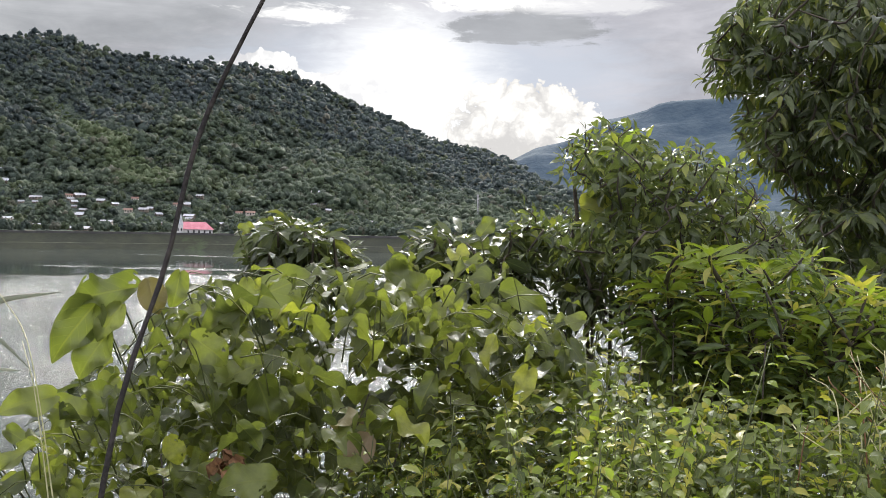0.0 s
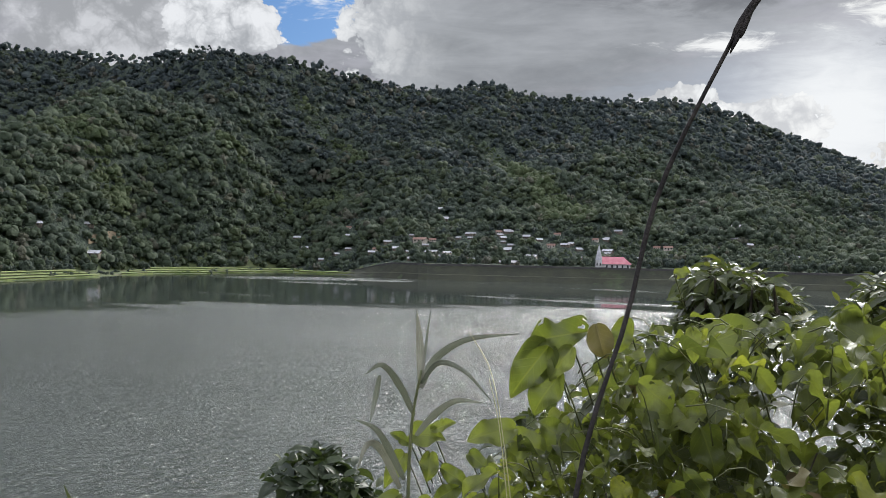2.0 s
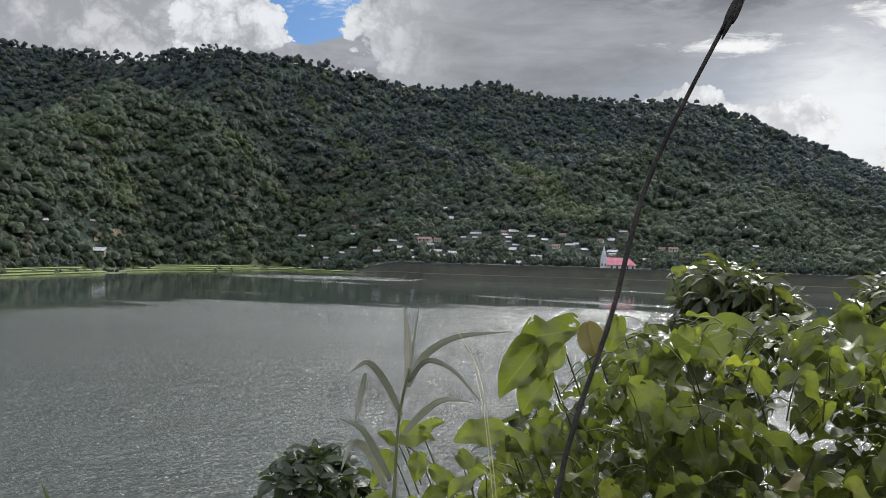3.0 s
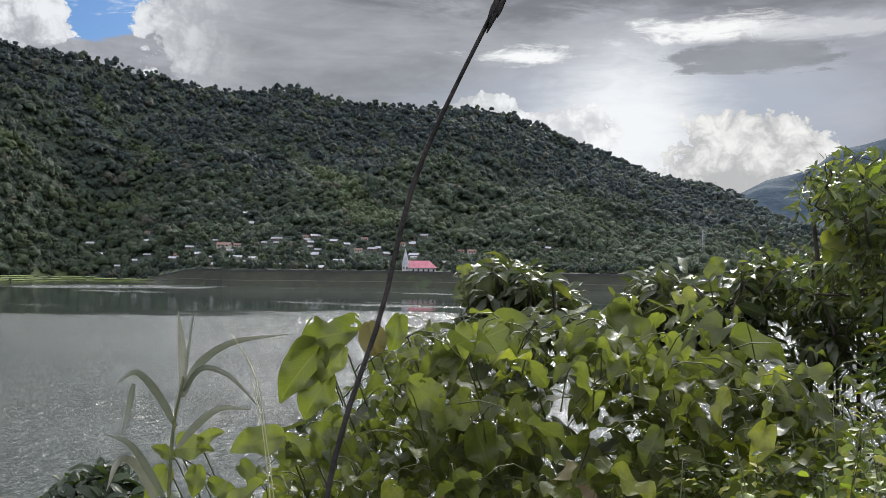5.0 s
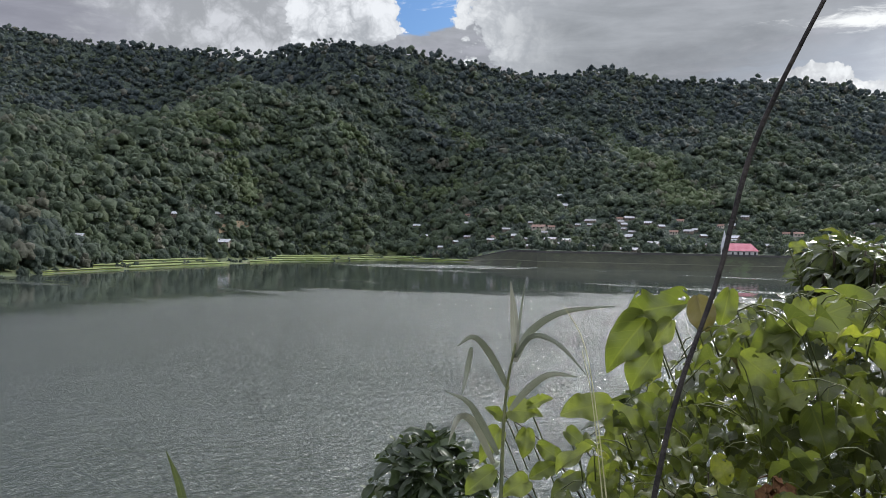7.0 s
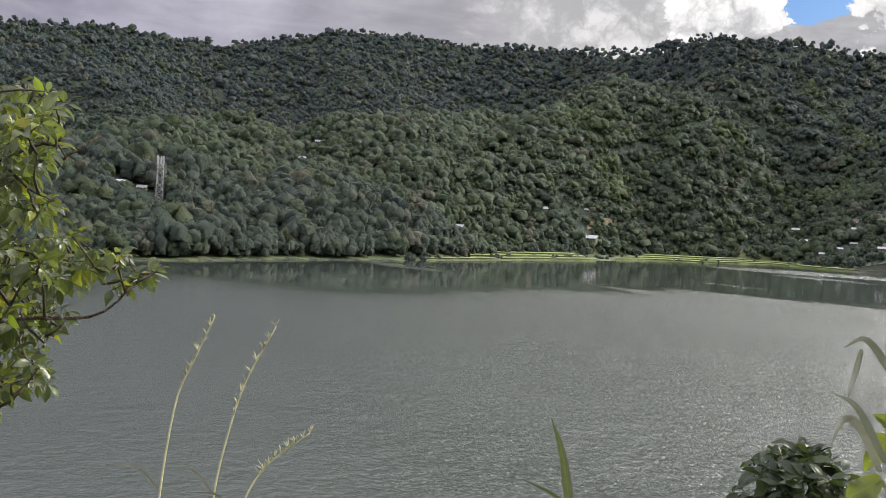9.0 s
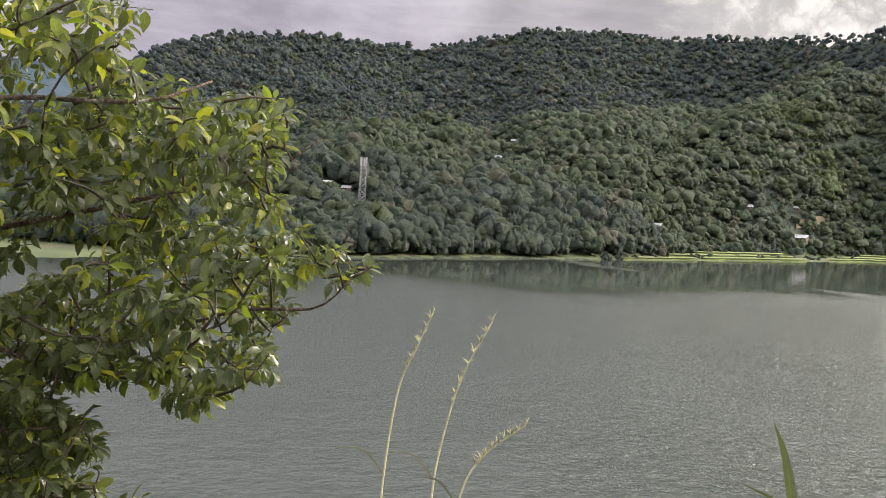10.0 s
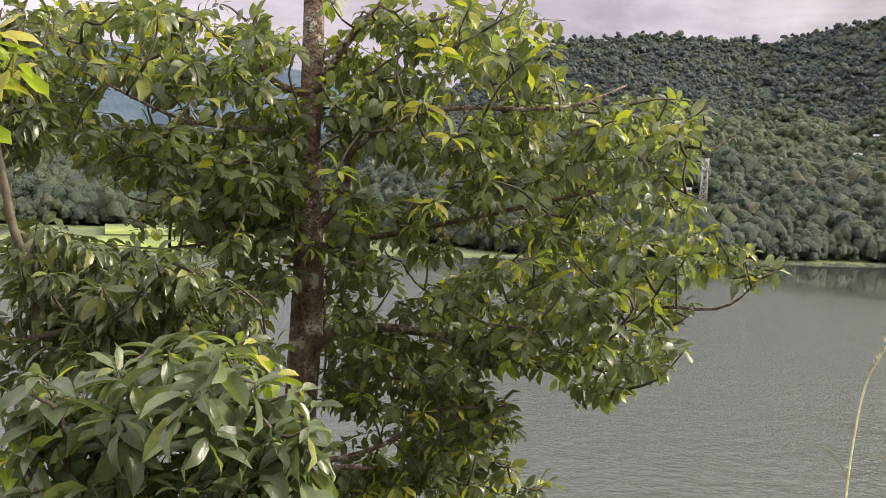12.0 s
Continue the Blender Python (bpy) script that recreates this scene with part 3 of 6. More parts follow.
SHORE = [-180, 60, -70, 120, -45, 420, -30, 520, 27, 530, 31, 600, 36, 640, 40, 575, 43, 555, 47, 478, 53, 405, 58, 356, 64, 322, 71, 282, 80, 250, 95, 222, 105, 204, 114, 192, 125, 150, 150, 70, 180, 60]
FIELD = [-180, 10, -45, 40, 26, 40, 31, 30, 35, 60, 46, 70, 52, 50, 57, 14, 62, 6, 84, 6, 92, 60, 98, 110, 120, 110, 180, 20]
RIDGE_EL = [-180, 4, -60, 5, -30, 1.0, -10, 1.6, -6, 2.8, -3.8, 4.05, -1.5, 4.87, 1, 5.42, 4.9, 7.2, 9.4, 9.0, 12.2, 9.5, 16.8, 9.6, 20, 9.85, 23.1, 10.55, 25.5, 10.2, 28.4, 10.3, 33.3, 11.25, 37.5, 11.8, 40.3, 12.1, 44.8, 11.05, 49.5, 11.0, 54, 10.9, 58.4, 11.35, 62.6, 11.35, 69.5, 9.85, 76.6, 10.25, 81.9, 9.8, 85.5, 8.8, 90, 5.5, 96, 3.2, 114, 3.0, 140, 4, 180, 4]
RIDGE_R = [-180, 900, -45, 1300, -10, 2000, 0, 1750, 8, 1350, 15, 1200, 30, 1120, 40, 960, 44, 1150, 48, 1350, 70, 1350, 85, 1200, 95, 800, 110, 700, 130, 700, 180, 900]
SPUR_EL = [-180, -4, 26, -4, 33, 1.5, 38, 6.8, 41.5, 9.0, 46, 8.4, 50, 7.2, 56, 6.0, 62, 5.2, 70, 4.3, 78, 3.6, 86, 2.6, 96, 0.5, 110, -3, 180, -4]
FAR_EL = [-180, 5, -60, 6, -30, 8.6, -17, 7.95, -13.2, 7.75, -12.2, 7.25, -11.0, 6.9, -9.4, 6.6, -8.2, 5.6, -7.0, 5.25, -5.7, 5.0, -3.8, 4.0, -2, 2.8, 10, 2, 80, 3, 88, 6.5, 92, 7.2, 97, 7.0, 101, 7.5, 108, 7.9, 114, 7.6, 135, 6, 180, 5]
EYE_Z = 16.0


def fbm(x, y, scale, octaves=4, seed=0.0):
    """Smooth noise about 0, for arrays."""
    out, amp = np.zeros_like(x), 1.0
    for o in range(octaves):
        f = 2.0**o / scale
        px, py = x * f + 17.3 * o + seed, y * f - 9.1 * o + seed * 1.7
        out += amp * (np.sin(px + 1.7 * np.sin(py * 0.9 + o)) * np.cos(py + 1.3 * np.sin(px * 1.1 - o)))
        amp *= 0.5
    return out


def step(a, b, x):
    t = np.clip((x - a) / (b - a), 0, 1)
    return t * t * (3 - 2 * t)


def land(az, r):
    """The height of the land, for arrays of bearing and distance."""
    az, r = np.broadcast_arrays(np.asarray(az, float), np.asarray(r, float))
    x, y = -r * np.sin(np.radians(az)), r * np.cos(np.radians(az))
    shore, field = table(az, SHORE), table(az, FIELD)
    wall = step(33, 29, az) * step(-60, -45, az)
    low = 8.6 * wall
    foot = shore + 16 * wall
    hill0 = foot + field
    rr, rel = table(az, RIDGE_R), table(az, RIDGE_EL)
    top = EYE_Z + rr * np.tan(np.radians(rel)) - 5
    s = np.clip((r - hill0) / (rr - hill0), 0, 1)
    base = low + 0.25 + 0.3 * step(0, 1, (r - foot) / np.maximum(field, 1))
    back = step(43, 48, az) * step(92, 84, az)
    z = base + (top - base) * ((0.35 - 0.17 * back) * s + (0.65 + 0.17 * back) * s ** (1.5 + 1.0 * back))
    over = np.maximum(r - rr, 0)
    z = z - np.minimum(over * 0.4, np.maximum(top - 30, 0))
    sr = table(az, [-180, 800, 34, 930, 41, 900, 50, 790, 60, 700, 80, 560, 180, 560])
    crest = EYE_Z + sr * np.tan(np.radians(table(az, SPUR_EL))) - 5
    lift = np.where(r < sr, np.sin(np.clip((r - hill0) / (sr - hill0), 0, 1) * np.pi / 2) ** 1.15, np.exp(-(((r - sr) / 260) ** 2)))
    z = np.maximum(z, base + (crest - base) * lift)
    gully = fbm(x, y, 70, 4) * 7 + fbm(x, y, 22, 3, 5.0) * 1.6
    # spurs and ravines that run down the slope
    along = np.radians(az) * 760
    run = along / 47 + 0.9 * np.sin(r / 170 + along / 260) + 0.5 * np.sin(along / 90)
    gully = gully + 15 * (np.abs(np.sin(run)) - 0.62) + 4 * (np.abs(np.sin(run * 2.3 + r / 90)) - 0.6)
    z = z + gully * np.sin(np.pi * np.clip(s, 0, 1)) ** 0.7 * (over == 0) * step(0, 0.12, s)
    far = (EYE_Z + 3600 * np.tan(np.radians(table(az, FAR_EL)))) * np.clip(1 - np.abs(r - 3600) / np.where(r < 3600, 1350, 1000), 0, 1) ** 1.25 + fbm(x, y, 260, 3, 2.0) * 30 * step(2300, 2900, r) * step(3600, 3450, r)
    z = np.maximum(z, far)
    # the lake's bed, and the near bank
    bed = -4 + 4.6 * step(foot - 16 * wall - 14, foot - 16 * wall + 3, r)
    z = np.where(r < foot + 3, np.minimum(bed + wall * 8 * step(shore, shore + 16, r), z), z)
    # sunk below the embankment's own surface
    z = z - 3.5 * wall * step(-32, -28, az) * (r > shore - 20) * (r < shore + 15.5 + 14 * step(25, 26.5, az))
    bank = 14.3 - 0.06 * np.minimum(r, 1.5) - 0.62 * np.maximum(r - 1.5, 0) + 0.25 * fbm(x, y, 1.7, 3)
    bank = np.maximum(bank, -4)
    lakeside = step(-75, -45, az) * step(150, 125, az)
    behind = 14.3 + 0.03 * r + 1.2 * fbm(x, y, 30, 3) * step(3, 30, r)
    near = bank * lakeside + behind * (1 - lakeside)
    return np.where(r < 60, near, np.where(lakeside > 0.02, np.where(r < shore - 14, np.minimum(z, near), z), np.maximum(z, behind * (r < 700))))


def ground_hit(az, el, r0=150.0):
    """How far off the line of sight at a bearing and an elevation meets the land."""
    r = np.arange(r0, 1900.0, 2.0)
    over = land(np.full_like(r, az), r) - (EYE_Z + r * math.tan(radians(el)))
    hit = np.nonzero(over > 0)[0]
    return float(r[hit[0]]) if len(hit) else float(table(az, RIDGE_R)) * 0.9


def build_land():
    fine = np.arange(-30, 118.01, 0.74)
    rest = np.arange(118, 330.01, 4.0)[1:]
    azs = np.concatenate([fine, rest[:-1]])
    rs = np.concatenate([[0.01], np.geomspace(0.5, 40, 34), np.linspace(50, 180, 10), np.linspace(186, 760, 90), np.linspace(770, 1500, 74), np.linspace(1530, 2200, 16), np.linspace(2260, 3640, 56), np.linspace(3700, 4700, 12)])
    wrap = np.where(azs > 180, azs - 360, azs)
    a, r = np.meshgrid(wrap, rs, indexing="ij")
    z = land(a, r)
    v = np.stack([-r * np.sin(np.radians(a)), r * np.cos(np.radians(a)), z], -1).reshape(-1, 3)
    n, m = a.shape
    i, j = np.meshgrid(np.arange(n), np.arange(m - 1), indexing="ij")
    i2 = (i + 1) % n
    q = np.stack([i * m + j, i2 * m + j, i2 * m + j + 1, i * m + j + 1], -1).reshape(-1, 4)
    rad = r[i, j].ravel()
    rel = (rad - table(a[i, j].ravel(), SHORE)) / np.maximum(table(a[i, j].ravel(), FIELD), 1)
    meadow = (rel > -0.3) & (rel < 1.1) & (np.abs(a[i, j].ravel() - 75) < 41)
    past = rad - table(a[i, j].ravel(), SHORE)
    meadow |= (past > 8) & (past < 34) & (np.abs(a[i, j].ravel() - 8) < 26)
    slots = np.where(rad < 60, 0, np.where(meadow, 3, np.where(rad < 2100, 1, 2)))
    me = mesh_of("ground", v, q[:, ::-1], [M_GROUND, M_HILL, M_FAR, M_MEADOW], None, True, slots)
    tagged(new("ground", me), "overgrown lake bank and steep green hills beyond", "ground", kind="structure")


build_land()


def build_water():
    rs = np.concatenate([[4.0], np.geomspace(15, 900, 30)])
    azs = np.linspace(-180, 180, 121)[:-1]
    a, r = np.meshgrid(np.radians(azs), rs, indexing="ij")
    v = np.stack([-r * np.sin(a), r * np.cos(a), 0 * r], -1).reshape(-1, 3)
    n, m = a.shape
    i, j = np.meshgrid(np.arange(n), np.arange(m - 1), indexing="ij")
    q = np.stack([i * m + j, i * m + j + 1, (i + 1) % n * m + j + 1, (i + 1) % n * m + j], -1).reshape(-1, 4)
    tagged(new("water", mesh_of("water", v, q, M_WATER)), "grey rippled lake, still and dark along the far shore", "lake", kind="structure")


build_water()


def ribbon(name, az0, az1, section, mats, label, category, slots, steps=120):
    """A long bank along the shore: its section is given as distance past the waterline and height."""
    azs = np.linspace(az0, az1, steps)
    sec = np.array(section)
    a = np.repeat(azs, len(sec))
    r = table(a, SHORE) + np.tile(sec[:, 0], steps)
    z = np.tile(sec[:, 1], steps) * (0.1 + 0.9 * step(32.5, 28.5, a)) + 0.12 * fbm(a * 9, r, 3.0, 2)
    v = np.stack([-r * np.sin(np.radians(a)), r * np.cos(np.radians(a)), z], -1)
    m = len(sec)
    i, j = np.meshgrid(np.arange(steps - 1), np.arange(m - 1), indexing="ij")
    q = np.stack([i * m + j, i * m + j + 1, (i + 1) * m + j + 1, (i + 1) * m + j], -1).reshape(-1, 4)
    me = mesh_of(name, v, q, mats, None, False, np.tile(slots, steps - 1))
    return tagged(new(name, me), label, category, kind="structure")


ribbon("embankment", -30, 32.5, [(-5, -2), (-1, 0.3), (4, 3.0), (5.4, 3.25), (14.5, 8.0), (15, 9.2), (15.8, 9.2), (15.9, 8.2)], [M_BANK, M_LEDGE, M_KERB],
       "long brown earth embankment with a dark stone parapet along the water", "embankment", [0, 0, 1, 0, 2, 2, 2])


# ---- far woods ----
HOUSES_A = [
    (26.06, 2.53, 9, 0), (25.72, 1.94, 9, 0), (27.16, 0.53, 12, 2), (34.82, 0.55, 8, 0), (34.25, -0.02, 8, 0),
    (31.62, -0.09, 6, 1), (32.35, -0.39, 5, 0), (33.28, -0.73, 5, 0), (29.21, 0.40, 7, 1), (28.60, 0.03, 8, 0),
    (30.18, -0.23, 6, 0), (27.70, -0.58, 9, 1), (26.44, -0.12, 10, 1), (25.48, -0.31, 7, 3), (23.89, -0.58, 8, 0),
    (21.66, 0.15, 6, 0), (21.53, -0.69, 12, 1), (20.22, -0.47, 9, 3), (23.90, 1.04, 6, 1), (22.29, 1.16, 6, 2),
]
HOUSES_B = [
    (21.76, 1.24, 6, 0), (20.53, 0.92, 7, 0), (18.13, 0.43, 8, 1), (17.30, 0.20, 6, 0), (15.53, 0.15, 9, 0),
    (13.77, -0.28, 8, 1), (12.62, 0.40, 6, 2), (11.96, 0.39, 8, 2), (8.04, 1.79, 8, 0), (4.82, 2.63, 9, 0),
    (8.79, 0.44, 6, 2), (3.17, -0.25, 6, 0), (49.65, 0.85, 7, 0), (46.88, 0.92, 8, 1), (46.68, -0.81, 14, 0),
    (25.62, 1.89, 8, 0), (-0.00, -0.07, 14, 0), (2.00, 1.19, 9, 0), (0.87, 1.32, 8, 1), (-0.47, 1.21, 8, 0),
]
HOUSES_C = [
    (-1.36, 0.98, 9, 0), (-2.49, 0.96, 8, 1), (-1.06, -0.16, 7, 1), (3.03, -0.27, 7, 0), (7.78, 1.77, 8, 0),
    (21.71, 1.21, 9, 1), (24.10, 1.01, 7, 1), (21.76, 0.09, 6, 0), (22.00, -0.66, 9, 1),
    (64.77, 3.26, 6, 0), (63.79, 3.35, 6, 1), (56.58, 5.70, 6, 3), (67.76, 1.64, 6, 0), (72.28, 1.84, 5, 0),
    (74.02, 0.77, 5, 1), (54.87, -0.50, 8, 0), (63.78, 4.33, 5, 1), (75.29, 0.93, 6, 0),
]
_huts = random.Random(41)
HUTS = [(_huts.uniform(3, 32), _huts.uniform(-0.55, 1.3), _huts.uniform(4, 7), _huts.choice((1, 1, 2, 0))) for _ in range(34)]
HOUSES = [(az, el, ground_hit(az, el), w * (0.75 if az < 33 else 0.72), k) for az, el, w, k in HOUSES_A + HOUSES_B + HOUSES_C + HUTS]
CHURCH_AZ = 15.17


MAST_R = ground_hit(73.05, 0.1)


def keep_clear(az, r):
    """Whether a tree may stand here: not on a house, a field or the church's ground, nor where it hides houses or mast
    from the camera.
    """
    ok = np.ones(len(az), bool)
    for ha, _, hr, w, _ in HOUSES:
        off = np.radians(az - ha) * r
        ok &= ~((np.abs(off) < w * 0.5 + 2.5) & (r > hr - 10) & (r < hr + 6))
    off = np.radians(az - CHURCH_AZ) * r
    ok &= ~((np.abs(off) < 16) & (r > 530) & (r < 575))
    ok &= ~((np.abs(np.radians(az - 73.05) * r) < 6.0) & (r > MAST_R - 28) & (r < MAST_R + 7))
    return ok


def scatter(rng, n, az0, az1, r0, r1):
    az = rng.uniform(az0, az1, n)
    r = np.sqrt(rng.uniform(r0 * r0, r1 * r1, n))
    return az, r


def lump_form():
    """A low dome of a bough: an icosahedron without its underside."""
    g = (1 + math.sqrt(5)) / 2
    v = np.array([(-1, g, 0), (1, g, 0), (-1, -g, 0), (1, -g, 0), (0, -1, g), (0, 1, g), (0, -1, -g), (0, 1, -g), (g, 0, -1), (g, 0, 1), (-g, 0, -1), (-g, 0, 1)], float)
    v /= np.linalg.norm(v[0])
    tip = math.atan2(1, g)
    turn = np.array([(1, 0, 0), (0, math.cos(tip), -math.sin(tip)), (0, math.sin(tip), math.cos(tip))])
    v = v @ turn.T
    f = np.array([(0, 11, 5), (0, 5, 1), (0, 1, 7), (0, 7, 10), (0, 10, 11), (1, 5, 9), (5, 11, 4), (11, 10, 2), (10, 7, 6), (7, 1, 8), (3, 9, 4), (3, 4, 2), (3, 2, 6), (3, 6, 8), (3, 8, 9), (4, 9, 5), (2, 4, 11), (6, 2, 10), (8, 6, 7), (9, 8, 1)])
    f = f[v[f][..., 2].mean(1) > -0.6]
    used = np.unique(f)
    return v[used], np.searchsorted(used, f)


def crowns(name, az, r, size, rng, lumps, cards, label, mat, tall=1.0, lift=0.0, kind_of=None):
    """Far trees: each a crown of domed boughs with leaf clumps standing out of them, joined."""
    n = len(az)
    z = land(az, r)
    c = np.stack([-r * np.sin(np.radians(az)), r * np.cos(np.radians(az)), z], -1)
    high = size ** 0.85 * 1.35 * rng.uniform(0.85, 1.25, n) * tall
    c[:, 2] += 0.7 + high * 0.12 + lift
    half = np.stack([size, size, high], -1) * 0.5
    # the boughs: one at the top, the others round it
    turn = rng.uniform(0, 6.28, (n, 1)) + np.arange(lumps) * 2.4 + rng.normal(0, 0.35, (n, lumps))
    rise = np.linspace(0.75, -0.3, lumps) + rng.normal(0, 0.14, (n, lumps))
    out = np.sqrt(np.clip(1 - rise**2, 0.02, 1)) * rng.uniform(0.5, 0.78, (n, lumps))
    centre = c[:, None] + np.stack([np.cos(turn) * out, np.sin(turn) * out, rise * 0.75], -1) * half[:, None]
    form, form_f = lump_form()
    m = len(form)
    big = half[:, None] * rng.uniform(0.38, 0.66, (n, lumps, 1)) * np.array([1.0, 1.0, 1.0])
    spin = rng.uniform(0, 6.28, (n, lumps))
    fx = np.cos(spin)[..., None] * form[:, 0] - np.sin(spin)[..., None] * form[:, 1]
    fy = np.sin(spin)[..., None] * form[:, 0] + np.cos(spin)[..., None] * form[:, 1]
    ways = np.stack([fx, fy, np.broadcast_to(form[:, 2], fx.shape)], -1)
    hull = centre[:, :, None] + ways * big[:, :, None] * rng.uniform(0.6, 1.3, (n, lumps, m, 1))
    hull_f = (form_f[None] + (np.arange(n * lumps) * m)[:, None, None]).reshape(-1, 3)
    # leaf clumps on the boughs
    which = rng.integers(0, lumps, (n, cards))
    d = rng.normal(0, 1, (n, cards, 3))
    d[..., 2] = np.abs(d[..., 2]) * 0.9 - 0.2
    d /= np.linalg.norm(d, axis=-1, keepdims=True)
    row = np.arange(n)[:, None]
    p = centre[row, which] + d * big[row, which] * rng.uniform(0.85, 1.3, (n, cards, 1))
    a = np.cross(d, rng.normal(0, 1, (n, cards, 3)))
    a /= np.linalg.norm(a, axis=-1, keepdims=True) + 1e-6
    b = np.cross(d, a) + d * rng.uniform(-0.6, 0.6, (n, cards, 1))
    w = size[:, None, None] ** 0.6 * rng.uniform(0.10, 0.25, (n, cards, 1)) * (0.7 if cards > 60 else 1.0)
    bits = np.stack([p - a * w, p + a * w * 0.8 - b * w * 0.5, p + b * w], 2).reshape(-1, 3)
    total = n * lumps * m
    tri = np.concatenate([hull_f, np.arange(n * cards * 3).reshape(-1, 3) + total])
    me = mesh_of(name, np.concatenate([hull.reshape(-1, 3), bits]), tri, mat, None, True)
    tree = rng.random(n)
    kinds = np.zeros(n) if kind_of is None else kind_of

    def spread(key, values):
        me.attributes.new(key, "FLOAT", "POINT").data.foreach_set("value", np.concatenate([np.repeat(values, lumps * m), np.repeat(values, cards * 3)]).astype(np.float32))

    spread("tree", tree)
    spread("haze_growth", kinds)
    leafy_way = d + rng.normal(0, 0.4, (n, cards, 3)) + np.array([0, 0, 0.4])
    normals = np.concatenate([(ways + rng.normal(0, 0.34, ways.shape) + np.array([0, 0, 0.35])).reshape(-1, 3), np.repeat(leafy_way.reshape(-1, 3), 3, 0)])
    normals /= np.linalg.norm(normals, axis=1, keepdims=True) + 1e-9
    me.normals_split_custom_set_from_vertices(normals)
    return tagged(new(name, me), label, "trees", kind="stuff")


LIGHT_GROWTH = [(39.2, 6.4, 33.2, 2.4, 0.9), (34.6, 8.4, 31.2, 5.8, 0.8), (22.6, 5.6, 18.0, 2.4, 1.1), (48.0, 6.5, 45.5, 3.0, 0.9)]


def haze_growth(az, r):
    """The forest's tone: 0 light green low down, 1 bluish dark with painted haze; light gullies below 0."""
    x, y = -r * np.sin(np.radians(az)), r * np.cos(np.radians(az))
    foot = table(az, SHORE) + table(az, FIELD)
    s = np.clip((r - foot) / (table(az, RIDGE_R) - foot), 0, 1)
    # far and high slopes go bluish dark: haze and cloud shade put into colour
    haze_tone = step(0.25, 0.85, s + 0.16 * fbm(x, y, 60, 4, 3.0)) + 0.5 * step(850, 1300, r)
    # bamboo and grass in two gullies, and a strip of pale trees on a spur
    for a0, e0, a1, e1, wide in LIGHT_GROWTH:
        r0, r1 = ground_hit(a0, e0), ground_hit(a1, e1)
        t = np.clip((r - r1) / (r0 - r1), 0, 1)
        off = np.abs(az - (a1 + (a0 - a1) * t)) / wide
        haze_tone = haze_tone - 1.3 * np.exp(-off**2) * (r > r1 - 25) * (r < r0 + 25)
    return np.clip(haze_tone, -0.4, 1)


def build_woods():
    rng = np.random.default_rng(4)
    # the slopes, row behind row, larger where they lie farther off
    az, r, gap = [], [], []
    d = 205.0
    while d < 2000:
        pace = 4.0 + d / 300 + max(0.0, d - 850) / 250
        count = int(radians(130) * d / pace)
        az.append(-14 + 130 * (np.arange(count) + rng.uniform(-0.6, 0.6, count)) / count)
        r.append(d + rng.uniform(-0.9, 0.9, count) * pace)
        gap.append(np.full(count, pace))
        d += pace * (0.85 if d < 700 else 1.0)
    az, r, gap = np.concatenate(az), np.concatenate(r), np.concatenate(gap)
    foot = table(az, SHORE) + table(az, FIELD) + 16 * (az < 31)
    inside = (r > foot + 2) & (r < table(az, RIDGE_R) + 3)
    # light gaps, gardens and young growth with low bushes only
    x, y = -r * np.sin(np.radians(az)), r * np.cos(np.radians(az))
    haze_tone = haze_growth(az, r)
    low = (fbm(x, y, 26, 3, 8.0) > 0.75) & (haze_tone < 0.5)
    village = (az > 2) & (az < 33) & (r < 690)
    inside &= ~(village & (rng.random(len(az)) < 0.10))
    ok = inside.copy()
    ok[inside] = keep_clear(az[inside], r[inside])
    size = gap * np.clip(rng.lognormal(0.30, 0.33, len(az)), 0.65, 2.4)
    size = np.where(low, size * 0.66, size)
    size[village] *= 0.66
    az, r, size, haze_tone = az[ok], r[ok], size[ok], haze_tone[ok]
    near, far = r < 440, r > 900
    mid = ~near & ~far
    crowns("hillside_woods", az[mid], r[mid], size[mid], rng, 5, 15, "dense dark green forest over the steep hillsides", M_WOODS, 0.95, 0.0, haze_tone[mid])
    crowns("ridge_woods", az[far], r[far], size[far] * 0.84, rng, 3, 17, "forest on the upper slopes and ridges, coloured dark and bluish as by haze", M_WOODS, 0.95, 0.0, haze_tone[far])
    return az[near], r[near], size[near]


